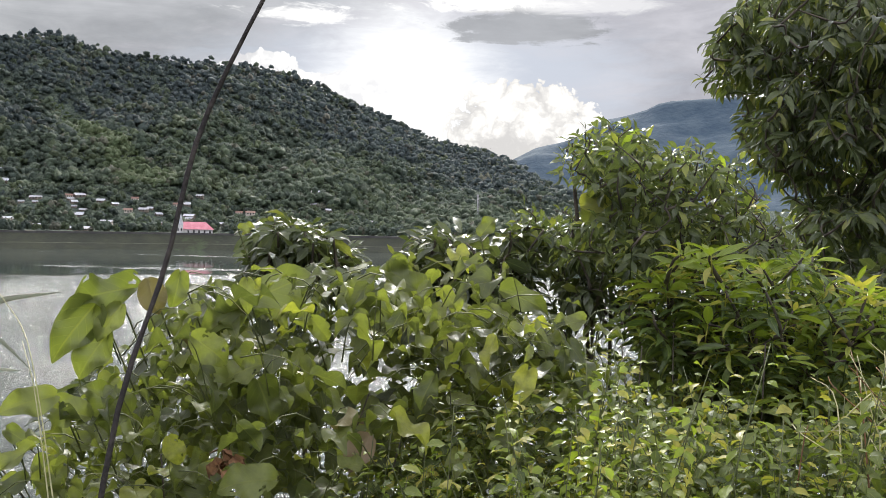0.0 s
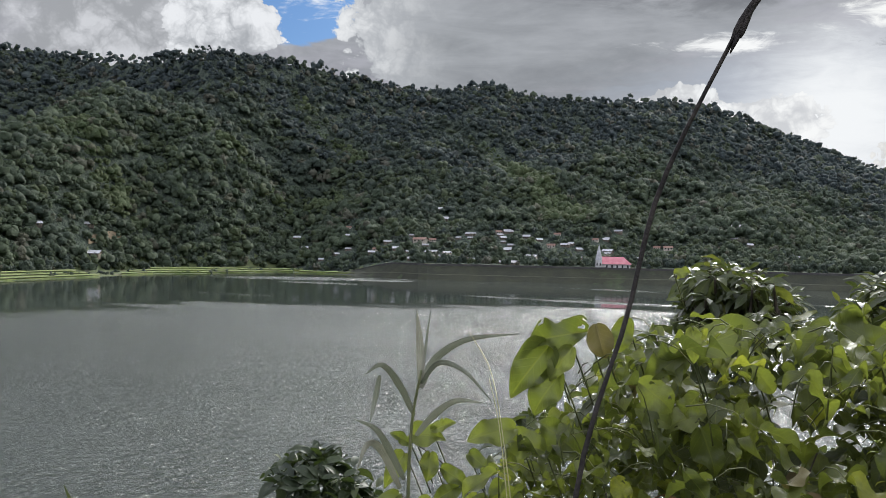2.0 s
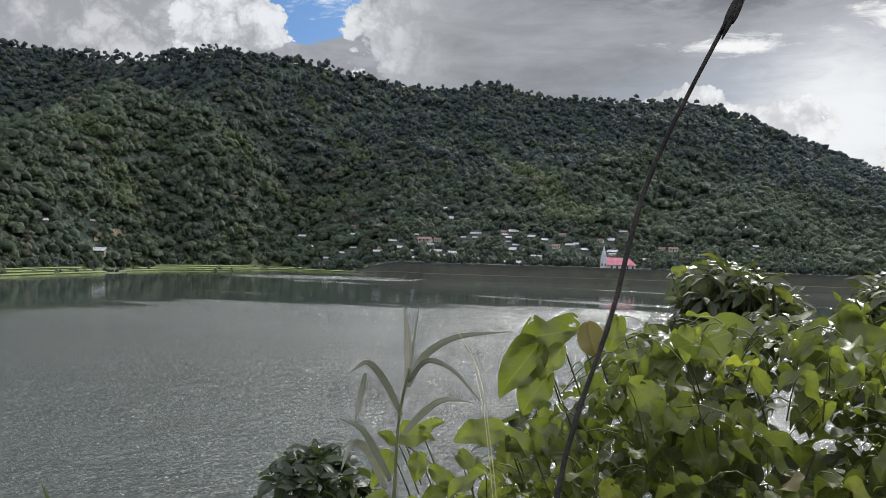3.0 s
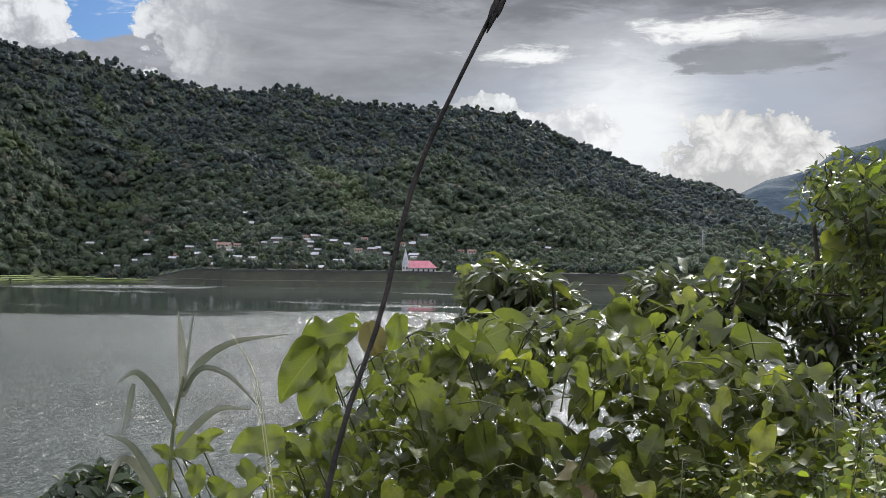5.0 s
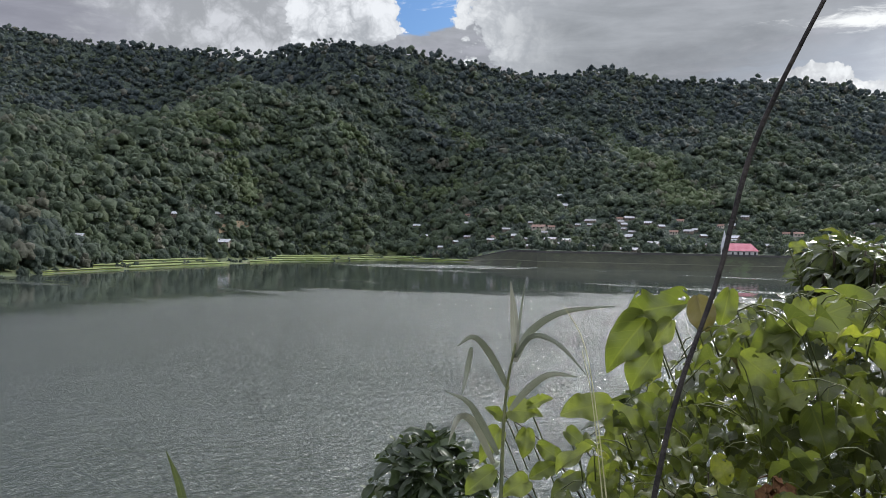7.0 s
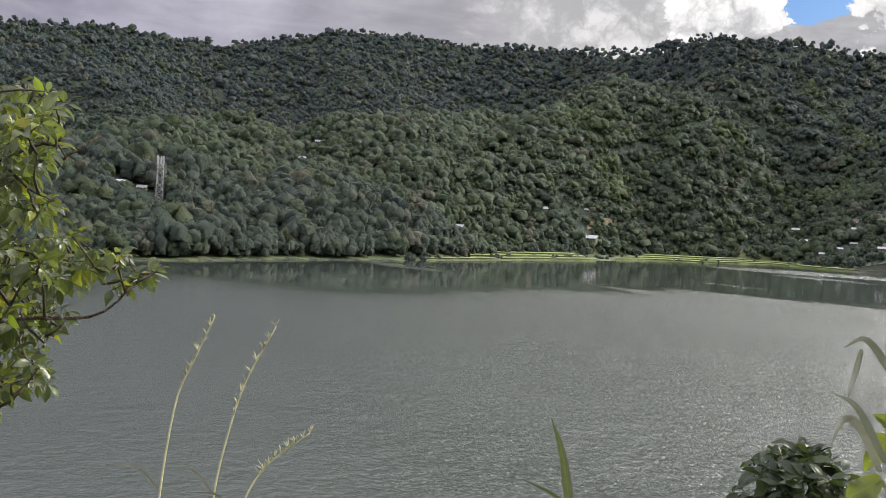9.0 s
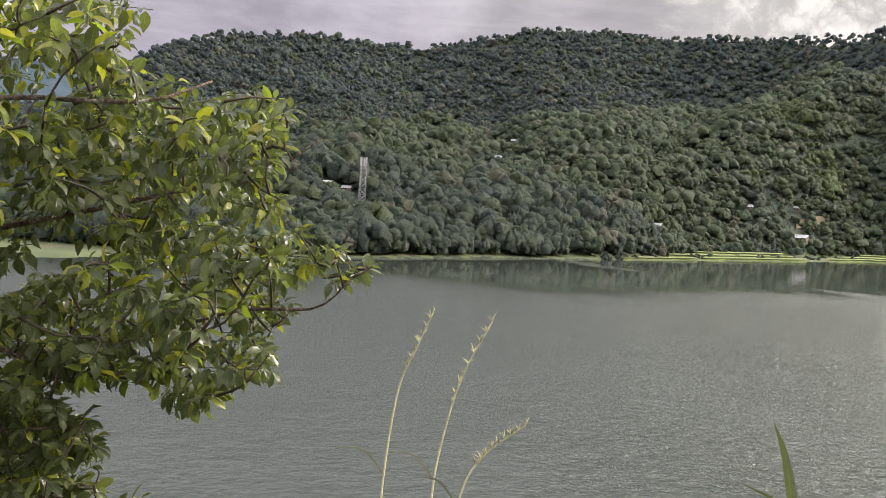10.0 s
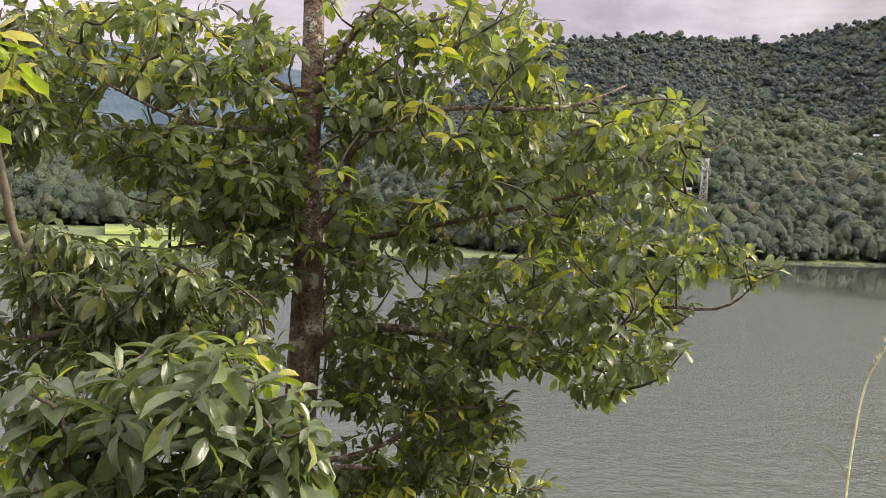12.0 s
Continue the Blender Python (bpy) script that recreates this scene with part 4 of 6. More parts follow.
def build_shore_woods(az, r, size):
    rng = np.random.default_rng(9)
    a2 = rng.uniform(55, 116, 330)
    r2 = table(a2, SHORE) + table(a2, FIELD) + rng.uniform(0, 14, 330)
    a3 = rng.uniform(-6, 34, 560)
    r3 = table(a3, SHORE) + 19 + rng.uniform(0, 1, 560) ** 1.3 * 130
    a4 = rng.uniform(38, 55, 70)
    r4 = table(a4, SHORE) + table(a4, FIELD) + rng.uniform(-4, 10, 70)
    # bushes on the banks of the fields and by the water
    a5 = rng.uniform(33, 58, 120)
    r5 = table(a5, SHORE) + table(a5, FIELD) * rng.uniform(0.02, 1, 120) ** 0.8
    az, r = np.concatenate([az, a2, a3, a4, a5]), np.concatenate([r, r2, r3, r4, r5])
    size = np.concatenate([size, rng.uniform(4, 8.5, 330), rng.uniform(2.2, 6.0, 560), rng.uniform(3, 7, 70), rng.uniform(1.2, 3.2, 120)])
    ok = keep_clear(az, r)
    az, r, size = az[ok], r[ok], size[ok]
    crowns("shore_woods", az, r, size, rng, 8, 84, "leafy trees and thickets along the far shore", M_WOODS, 1.1, np.where(size < 3.3, -0.9, size * 0.15), 0.25 + 0.3 * rng.random(len(az)))
    z = land(az, r)
    trunks = Soup()
    for a, d, s, h in list(zip(az, r, size, z))[::3]:
        p = polar(a, d, h - 0.5)
        bar(trunks, [p, p + Vector((0.2, 0, s * 0.25)), p + Vector((0.1, 0.2, s * 0.5))], [s * 0.022, s * 0.018, s * 0.012], 4)
    tagged(new("shore_trunks", trunks.mesh("shore_trunks", M_TWIG)), "thin dark trunks of the trees on the far shore", "trunks", kind="stuff")


build_shore_woods(*build_woods())


def build_ridge_trees():
    """Single trees that stand out on the skyline."""
    rng = np.random.default_rng(12)
    az = rng.uniform(-8, 86, 740)
    r = table(az, RIDGE_R) + rng.uniform(-15, -2, 740)
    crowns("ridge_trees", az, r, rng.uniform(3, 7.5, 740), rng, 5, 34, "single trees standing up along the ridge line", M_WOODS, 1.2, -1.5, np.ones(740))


build_ridge_trees()

# ---- fields, road, buildings on the far side ----
def paddy(az0, az1, d0, d1, z, rng):
    """A flooded rice field with its earth rim, on the flat shore."""
    thing = tagged(new("rice_paddy"), "bright green rice paddy on the flat shore", "paddy", "paddies by the lake")
    n = 14
    azs = np.linspace(az0, az1, n)
    edge = table(azs, SHORE)
    wob = 1.2 * np.sin(np.arange(n) * 1.9 + az0)
    inner = np.stack([azs, edge + d0 + wob], -1)
    outer = np.stack([azs, edge + d1 + wob * 0.7], -1)

    def at(p, h):
        return np.stack([-p[:, 1] * np.sin(np.radians(p[:, 0])), p[:, 1] * np.cos(np.radians(p[:, 0])), np.full(len(p), h)], -1)

    v = np.concatenate([at(inner, z - 2), at(inner, z), at(outer, z + 0.15), at(outer, z - 2)])
    q = [[k * n + i, k * n + i + 1, (k + 1) * n + i + 1, (k + 1) * n + i] for k in range(3) for i in range(n - 1)]
    part("rice", mesh_of("rice", v, np.array(q), M_PADDY), thing)
    s = Soup()
    bar(s, at(inner, z - 0.15), 0.22, 5, 0.5)
    part("bund", s.mesh("bund", M_BUND), thing, "brown earth rim")


def build_fields():
    rng = random.Random(3)
    for az0, az1, d0, d1, z in ((35.0, 41.5, 3, 20, 0.8), (34.5, 38.2, 20.5, 42, 1.7), (38.3, 44.6, 20.5, 40, 1.8), (37.5, 43.4, 42.5, 62, 2.9), (46.2, 52.0, 3, 19, 0.8), (46.8, 54.0, 19.5, 36, 1.8), (47.5, 52.5, 36.5, 54, 2.9), (41.6, 45.0, 3, 20, 0.9),
                                (52.3, 57.0, 3, 12, 0.7), (31.2, 34.6, 4, 26, 1.0), (98, 107, 8, 45, 0.9), (99, 109, 49, 100, 1.6), (107.4, 115, 8, 46, 1.0)):
        paddy(az0, az1, d0, d1, 0.45 + 0.75 * z, rng)


build_fields()


def strip(name, points, width, mat, label, category):
    """A track or a bare patch laid on the slope along bearings and elevations."""
    pts = [(az, ground_hit(az, el)) for az, el in points]
    a = np.interp(np.linspace(0, 1, 24), np.linspace(0, 1, len(pts)), [p[0] for p in pts])
    r = np.interp(np.linspace(0, 1, 24), np.linspace(0, 1, len(pts)), [p[1] for p in pts])
    v = []
    for off in (-width / 2, 0, width / 2):
        rr = r + off
        v.append(np.stack([-rr * np.sin(np.radians(a)), rr * np.cos(np.radians(a)), land(a, rr) + 1.2 + 0.25 * (off + width / 2)], -1))
    n = 24
    q = [[k * n + i, k * n + i + 1, (k + 1) * n + i + 1, (k + 1) * n + i] for k in range(2) for i in range(n - 1)]
    tagged(new(name, mesh_of(name, np.concatenate(v), np.array(q), mat)), label, category, kind="structure")


def shed(w, d, h, roof_h, mat_wall, mat_roof, storeys=1):
    """A small house: walls, overhanging ridged tin roof, door and windows of their own."""
    thing = new("house")
    s = Soup()
    box(s, -w / 2, w / 2, -d / 2, d / 2, -2.0, h)
    s.add([(-w / 2, -d / 2, h), (-w / 2, d / 2, h), (-w / 2, 0, h + roof_h * 0.94)], [(0, 1, 2)])
    s.add([(w / 2, -d / 2, h), (w / 2, d / 2, h), (w / 2, 0, h + roof_h * 0.94)], [(0, 1, 2)])
    part("wall", s.mesh("wall", mat_wall, False), thing)
    r = Soup()
    o = 0.6
    for sign in (-1, 1):
        n = int(w / 0.8) + 2
        xs = np.linspace(-w / 2 - o, w / 2 + o, n)
        wave = 0.05 * (np.arange(n) % 2)
        low = np.stack([xs, np.full(n, sign * (d / 2 + o)), h - 0.25 + wave], -1)
        high = np.stack([xs, np.zeros(n), h + roof_h + wave], -1)
        under = low + np.array([0, 0, -0.12])
        v = np.concatenate([high, low, under])
        q = [[k * n + i, k * n + i + 1, (k + 1) * n + i + 1, (k + 1) * n + i] for k in range(2) for i in range(n - 1)]
        r.add(v, np.array(q))
    part("roof", r.mesh("roof", mat_roof, False), thing)
    dr = Soup()
    box(dr, -0.45, 0.45, -d / 2 - 0.06, -d / 2 + 0.02, 0, 2.0)
    part("door", dr.mesh("door", M_DARKGLASS, False), thing)
    for level in range(storeys):
        for x in (-w * 0.32, w * 0.32):
            ws = Soup()
            box(ws, x - 0.6, x + 0.6, -d / 2 - 0.07, -d / 2 + 0.02, 1.0 + 2.7 * level, 2.1 + 2.7 * level)
            part("window", ws.mesh("window", M_DARKGLASS, False), thing)
    return thing


def build_houses():
    rng = random.Random(8)
    kinds = [
        (shed(8, 5, 1.9, 1.7, M_PLANK, M_TIN), "small plank house with a bright tin roof among trees"),
        (shed(8, 5, 1.9, 1.5, M_PLANK, M_GREYTIN), "small house with a weathered grey tin roof on the slope"),
        (shed(8, 5.5, 2.6, 1.6, M_CREAM, M_RUST), "long house with a rusty brown roof and pale walls"),
        (shed(8, 6, 4.2, 1.4, M_CREAM, M_GREYTIN, 2), "two-storey white house with a grey roof"),
    ]
    for ob, label in kinds:
        tagged(ob, label, "house", "houses of the village")
    used = set()
    for az, el, r, w, kind in HOUSES:
        p = polar(az, r + 2, float(land(az, r + 2)) + 0.1)
        p.z -= 0.4
        m = Matrix.Translation(p) @ Matrix.Rotation(radians(az) + rng.uniform(-0.5, 0.5), 4, "Z") @ Matrix.Diagonal((w / 8, w / 8, 0.4 + w / 18, 1))
        ob = kinds[kind][0]
        if kind in used:
            ob = copy_thing(ob, m)
        used.add(kind)
        ob.matrix_basis = m


build_houses()


def build_church():
    thing = tagged(new("church"), "small church with a pinkish red roof and a white pointed steeple", "church")
    s = Soup()
    box(s, -7, 9.5, -4.2, 4.2, -2, 3.2)
    part("nave", s.mesh("nave", M_WHITE, False), thing, "white nave wall")
    r = Soup()
    v = [(-7.6, -5, 2.9), (10.3, -5, 2.9), (10.3, 5, 2.9), (-7.6, 5, 2.9), (-7.2, 0, 7.2), (5.6, 0, 7.2)]
    r.add(v, [(0, 1, 5, 4), (2, 3, 4, 5)])
    r.add(v, [(1, 2, 5), (3, 0, 4)])
    part("roof", r.mesh("roof", M_RED, False), thing, "pinkish red hipped tin roof")
    t = Soup()
    box(t, -10.5, -6.9, -5.6, -2.0, -2, 5.2)
    part("tower", t.mesh("tower", M_WHITE, False), thing)
    p = Soup()
    ring = [(-8.7 + 2.1 * math.cos(a), -3.8 + 2.1 * math.sin(a), 5.2) for a in np.arange(8) * math.pi / 4]
    mid = [(-8.7 + 1.55 * math.cos(a), -3.8 + 1.55 * math.sin(a), 7.6) for a in np.arange(8) * math.pi / 4]
    p.add(ring + mid, [(i, (i + 1) % 8, 8 + (i + 1) % 8, 8 + i) for i in range(8)])
    p.add(mid + [(-8.7, -3.8, 14.5)], [(i, (i + 1) % 8, 8) for i in range(8)])
    part("steeple", p.mesh("steeple", M_TIN, False), thing, "pale grey tin steeple")
    for x in (-9.6, -7.8):
        w = Soup()
        box(w, x - 0.35, x + 0.35, -5.68, -5.55, 2.0, 3.6)
        part("window", w.mesh("window", M_DARKGLASS, False), thing)
    for x in (-4, -1, 2, 5, 8):
        w = Soup()
        box(w, x - 0.5, x + 0.5, -4.28, -4.15, 0.8, 2.4)
        part("window", w.mesh("window", M_DARKGLASS, False), thing)
    p = polar(CHURCH_AZ, 549, 8.3)
    thing.matrix_basis = Matrix.Translation(p) @ Matrix.Rotation(radians(CHURCH_AZ), 4, "Z")


build_church()


def build_mast():
    """A lattice mast with a platform and aerials."""
    thing = tagged(new("radio_mast"), "grey steel lattice radio mast standing in the woods", "mast")
    az = 73.05
    r = MAST_R + 2
    h = r * (math.tan(radians(2.84)) - math.tan(radians(-0.1)))
    low, top = 0.075 * h, 0.042 * h
    corners = [(-1, -1), (1, -1), (1, 1), (-1, 1)]

    def at(c, s):
        w = low + (top - low) * s
        return Vector((corners[c][0] * w, corners[c][1] * w, h * s))

    for c in range(4):
        part("leg", bar(Soup(), [at(c, 0), at(c, 1)], 0.15, 5).mesh("leg", M_STEEL), thing)
    n = 8
    for i in range(n):
        for c in range(4):
            a, b = i / n, (i + 1) / n
            for ends, thick in (((at(c, a), at((c + 1) % 4, b)), 0.08), ((at((c + 1) % 4, a), at(c, b)), 0.08), ((at(c, b), at((c + 1) % 4, b)), 0.09)):
                part("brace", bar(Soup(), ends, thick, 4).mesh("brace", M_STEEL), thing)
    s = Soup()
    box(s, -1.4, 1.4, -1.4, 1.4, h * 0.78, h * 0.78 + 0.3)
    part("platform", s.mesh("platform", M_STEEL, False), thing)
    for x, y in ((-1.0, -1.0), (1.0, -1.0), (1.0, 1.0), (-1.0, 1.0), (0, -1.2)):
        s = Soup()
        box(s, x - 0.22, x + 0.22, y - 0.12, y + 0.12, h * 0.86, h + 0.7)
        part("aerial", s.mesh("aerial", M_WHITE, False), thing, "pale panel aerial")
    thing.matrix_basis = Matrix.Translation(polar(az, r, EYE_Z + r * math.tan(radians(-0.1)))) @ Matrix.Rotation(radians(az + 8), 4, "Z")


build_mast()
strip("road", [(4.91, 2.76), (3.92, 2.42), (2.87, 1.98), (2.13, 1.48)], 7, M_ROAD, "pale bare earth cut of a hillside road", "road")
strip("bare_slope", [(46.87, 0.04), (45.90, 0.27), (45.08, 0.39)], 6, M_SAND, "reddish bare soil on the slope above the fields", "soil")


def build_power_pole():
    thing = tagged(new("power_pole"), "tall pale lattice power pole above the village", "pole")
    az, el = -2.08, 0.04
    r = ground_hit(az, el)
    h = 24
    for x in (-0.9, 0.9):
        part("leg", bar(Soup(), [(x, 0, 0), (x * 0.4, 0, h)], 0.22, 5).mesh("leg", M_STEEL), thing)
    s = Soup()
    for i in range(9):
        bar(s, [(-0.85, 0, i * h / 9), (0.8, 0, (i + 1) * h / 9)], 0.09, 4)
    part("brace", s.mesh("brace", M_STEEL), thing)
    for z in (h * 0.82, h * 0.95):
        part("cross_arm", bar(Soup(), [(-2.4, 0, z), (2.4, 0, z)], 0.12, 4).mesh("cross_arm", M_STEEL), thing)
    thing.matrix_basis = Matrix.Translation(polar(az, r, float(land(az, r)) - 1)) @ Matrix.Rotation(radians(az), 4, "Z")


build_power_pole()


# ---- plants on the bank ----
def inside(poly, x, y):
    hit = False
    for (x0, y0), (x1, y1) in zip(poly, poly[1:] + poly[:1]):
        if (y0 > y) != (y1 > y) and x < (x1 - x0) * (y - y0) / (y1 - y0) + x0:
            hit = not hit
    return hit


class Envelope:
    """The outline of a crown, upright, at a bearing and a distance, with a depth."""

    def __init__(self, spec, depth, holes=None):
        self.az, self.dist, self.poly = spec
        self.depth, self.holes = depth, holes
        a = radians(self.az)
        self.ahead, self.side = Vector((-math.sin(a), math.cos(a), 0)), Vector((math.cos(a), math.sin(a), 0))

    def place(self, u, z, d=0.0):
        return self.ahead * (self.dist + d) + self.side * u + Vector((0, 0, z))

    def fill(self, count, rng, apart=0.0, gap=None):
        """Random places inside, none nearer to another than apart."""
        us, zs = [p[0] for p in self.poly], [p[1] for p in self.poly]
        got = []
        for _ in range(count * 30):
            u, z = rng.uniform(min(us), max(us)), rng.uniform(min(zs), max(zs))
            if not inside(self.poly, u, z) or (gap and inside(gap, u, z) and rng.random() < 0.85):
                continue
            if self.holes is not None and noise.noise(Vector((u * 2.6, z * 4.2, self.az))) + 0.4 * noise.noise(Vector((u * 7, z * 9, 3.0))) < self.holes:
                continue
            # round in plan: deepest in the middle, thin at the sides; the outline stays as seen from the path
            across = (u - (min(us) + max(us)) / 2) / ((max(us) - min(us)) / 2)
            d = rng.uniform(-1, 1) * self.depth * math.sqrt(max(0.08, 1 - across * across))
            eye = Vector((0, 0, EYE_Z))
            p = eye + (self.place(u, z) - eye) * (1 + d / self.dist)
            if all((p - q).length > apart for q in got):
                got.append(p)
            if len(got) >= count:
                break
        return got


def limbs_to(places, limbs, rng, thing, mat, thick=0.006):
    """Thin twigs that branch from the limbs, and from one another, out to each leafy place."""
    s = Soup()
    pts = np.concatenate([np.asarray(l) for l in limbs])
    far = [np.linalg.norm(pts - np.array(p), axis=1).min() for p in places]
    for i in np.argsort(far):
        p = np.array(places[i])
        d = np.linalg.norm(pts - p + np.array([0, 0, 0.06]), axis=1)
        q = pts[d.argmin()]
        mid = p * 0.5 + q * 0.5 + np.array([rng.uniform(-0.03, 0.03), rng.uniform(-0.03, 0.03), rng.uniform(-0.04, 0.02)])
        line = smooth_line([q, mid, p], 5)
        bar(s, line, np.linspace(thick, thick * 0.45, 5), 4)
        pts = np.concatenate([pts, line[2:]])
    part("twig", s.mesh("twig", mat), thing)["kind"] = "stuff"


def leafy_plant(name, label, category, envelopes, trunks, meshes, mats, rng, out=None, twig=0.006, group="", up=0.5, size=(0.8, 1.2), bark=None, young=(), fresh=0.08):
    """A bush or a tree: trunks, twigs and sprays of leaves that fill its outline."""
    thing = tagged(new(name), label, category, group)
    lines = []
    for pts, r0, r1 in trunks:
        line = smooth_line(pts, 16)
        lines.append(line)
        s = bar(Soup(), line, np.linspace(r0, r1, 16), 9 if r0 > 0.03 else 6, 0.22)
        part("trunk" if r0 > 0.03 else "branch", s.mesh("branch", bark or mats), thing)
    for env, count, apart in envelopes:
        places = env.fill(count, rng, apart)
        centre = sum(places, Vector()) / max(len(places), 1)
        if lines:
            limbs_to(places, lines, rng, thing, M_TWIG, twig)
        low, top = min(q.z for q in places), max(q.z for q in places)
        for p in places:
            way = (p - centre).normalized() * 0.8 - env.ahead * 0.35 + Vector((rng.uniform(-0.5, 0.5), rng.uniform(-0.5, 0.5), up + rng.uniform(-0.5, 0.5)))
            high = (p.z - low) / (top - low)
            me = rng.choice(young) if young and rng.random() < fresh * (0.4 + 1.6 * min(high, 1.0)) else rng.choice(meshes)
            ob = part("leaf_spray", me, thing)
            ob.matrix_basis = Matrix.Translation(p) @ Matrix.Rotation(math.atan2(-way.x, way.y), 4, "Z") @ Matrix.Rotation(rng.uniform(-0.4, 0.4) + up * 0.3, 4, "X") @ Matrix.Rotation(rng.uniform(-0.45, 0.45), 4, "Y") @ Matrix.Scale(rng.uniform(*size), 4)
    return thing


def build_plants():
    rng = random.Random(21)
    tree = [spray("leaf_spray", M_TREE, rng, "oval", 15, 0.095, 0.047, 0.1, (-0.2, 1.0), 0.26, 0.8, 0.35, 2, 4) for _ in range(7)]
    tree_young = [spray("leaf_spray", M_YOUNG, rng, "oval", 8, 0.095, 0.040, 0.5, (0.1, 0.7), 0.07, 0.7, 0.4) for _ in range(3)]
    dark = [spray("leaf_spray", M_DARKLEAF, rng, "oval", 20, 0.085, 0.036, 0.2, (0.1, 1.0), 0.19, 0.9, 0.4, 2, 3) for _ in range(6)]
    lance = [spray("leaf_spray", M_LANCE, rng, "lance", 16, 0.088, 0.023, 1.2, (0.0, 0.5), 0.09, 0.9, 0.4) for _ in range(6)]
    hang = [spray("leaf_spray", M_HANG, rng, "lance", 20, 0.084, 0.027, -0.2, (0.4, 1.2), 0.20, 0.9, 0.4) for _ in range(6)]
    slim = [spray("leaf_spray", M_SHRUB, rng, "oval", 17, 0.056, 0.024, 0.6, (0.1, 0.9), 0.15, 0.9, 0.4, 2, 3) for _ in range(6)]
    broad = [spray("leaf_spray", M_BROAD, rng, "oval", 11, 0.125, 0.050, 0.9, (0.2, 0.9), 0.09, 0.9, 0.45, 4) for _ in range(5)]

    # the tree by the water with spreading limbs
    b = M_BARK
    leafy_plant("lakeside_tree", "slender tree with lichened bark and drooping glossy green leaves", "tree",
        [(Envelope((85, 4.0, [(-1.24, 16.81), (-0.14, 16.86), (-0.09, 16.71), (-0.27, 16.58), (-0.18, 16.49), (0.37, 16.59), (0.76, 16.37), (0.72, 16.27), (0.52, 16.15), (0.63, 15.9), (0.87, 15.71), (0.73, 15.61), (0.42, 15.49), (0.42, 15.25), (0.09, 15.07), (-0.12, 15.23), (-0.31, 15.09), (-0.4, 15.32), (-1.2, 15.34)]), 0.85, -0.19), 490, 0.045), (Envelope((85, 3.8, [(-2.33, 16.73), (-1.29, 16.77), (-1.21, 15.76), (-1.38, 15.41), (-1.83, 15.38), (-1.75, 15.78), (-2.31, 16.1), (-2.6, 16.2), (-2.65, 16.6)]), 0.75, -0.25), 310, 0.045), (Envelope((85, 4.1, [(-1.2, 15.44), (-0.43, 15.35), (-0.11, 15.21), (-0.3, 14.91), (-0.31, 14.64), (-0, 14.72), (-0.13, 14.6), (-1.18, 14.52)]), 0.7, -0.2), 230, 0.045), (Envelope((94, 3.62, [(-0.62, 16.75), (-0.3, 16.8), (-0.22, 16.3), (-0.3, 15.9), (-0.2, 15.5), (-0.42, 15.3), (-0.62, 15.6), (-0.55, 16.1)]), 0.2), 26, 0.1)],
        [([(-4.0, -0.98, 12.2), (-3.97, -0.88, 15.21), (-4.02, -0.91, 16.08), (-4.01, -0.90, 16.58), (-4.1, -0.95, 17.6)], 0.085, 0.035),
         ([(-3.95, -0.83, 15.28), (-3.93, -0.68, 15.38), (-3.89, -0.33, 15.37), (-3.80, -0.06, 15.25)], 0.026, 0.008),
         ([(-4.00, -0.89, 15.73), (-3.97, -0.73, 15.97), (-3.92, -0.70, 16.16), (-3.72, -0.37, 16.32), (-3.48, 0.12, 16.33), (-3.62, 0.40, 16.45)], 0.022, 0.004),
         ([(-3.98, -0.88, 16.40), (-3.87, -0.75, 16.59), (-3.75, -0.59, 16.76)], 0.025, 0.01),
         ([(-4.00, -0.85, 15.71), (-3.93, -0.14, 15.89), (-3.81, 0.35, 16.03), (-3.70, 0.61, 16.09), (-3.62, 0.85, 16.27)], 0.016, 0.004),
         ([(-3.98, -0.73, 15.38), (-3.92, 0.01, 15.36), (-3.85, 0.56, 15.53), (-3.74, 0.88, 15.56), (-3.67, 1.02, 15.70)], 0.013, 0.004),
         ([(-3.84, -0.82, 14.79), (-3.87, -0.60, 14.84), (-3.85, -0.41, 14.96), (-3.85, -0.38, 15.16)], 0.015, 0.005),
         ([(-3.73, -0.78, 14.78), (-3.65, -0.66, 14.84), (-3.61, -0.54, 14.85)], 0.016, 0.008),
         ([(-4.00, -0.92, 16.06), (-3.78, -0.99, 16.20), (-3.51, -1.31, 16.21), (-3.29, -1.63, 16.35)], 0.016, 0.004),
         ([(-3.98, -0.91, 16.38), (-3.86, -1.03, 16.41), (-3.73, -1.13, 16.52)], 0.022, 0.008),
         ([(-3.99, -0.88, 15.63), (-3.76, -1.13, 15.73), (-3.50, -1.36, 15.72)], 0.012, 0.004)],
        tree, b, rng, bark=b, young=tree_young, size=(0.65, 1.05), up=0.2, twig=0.0065)
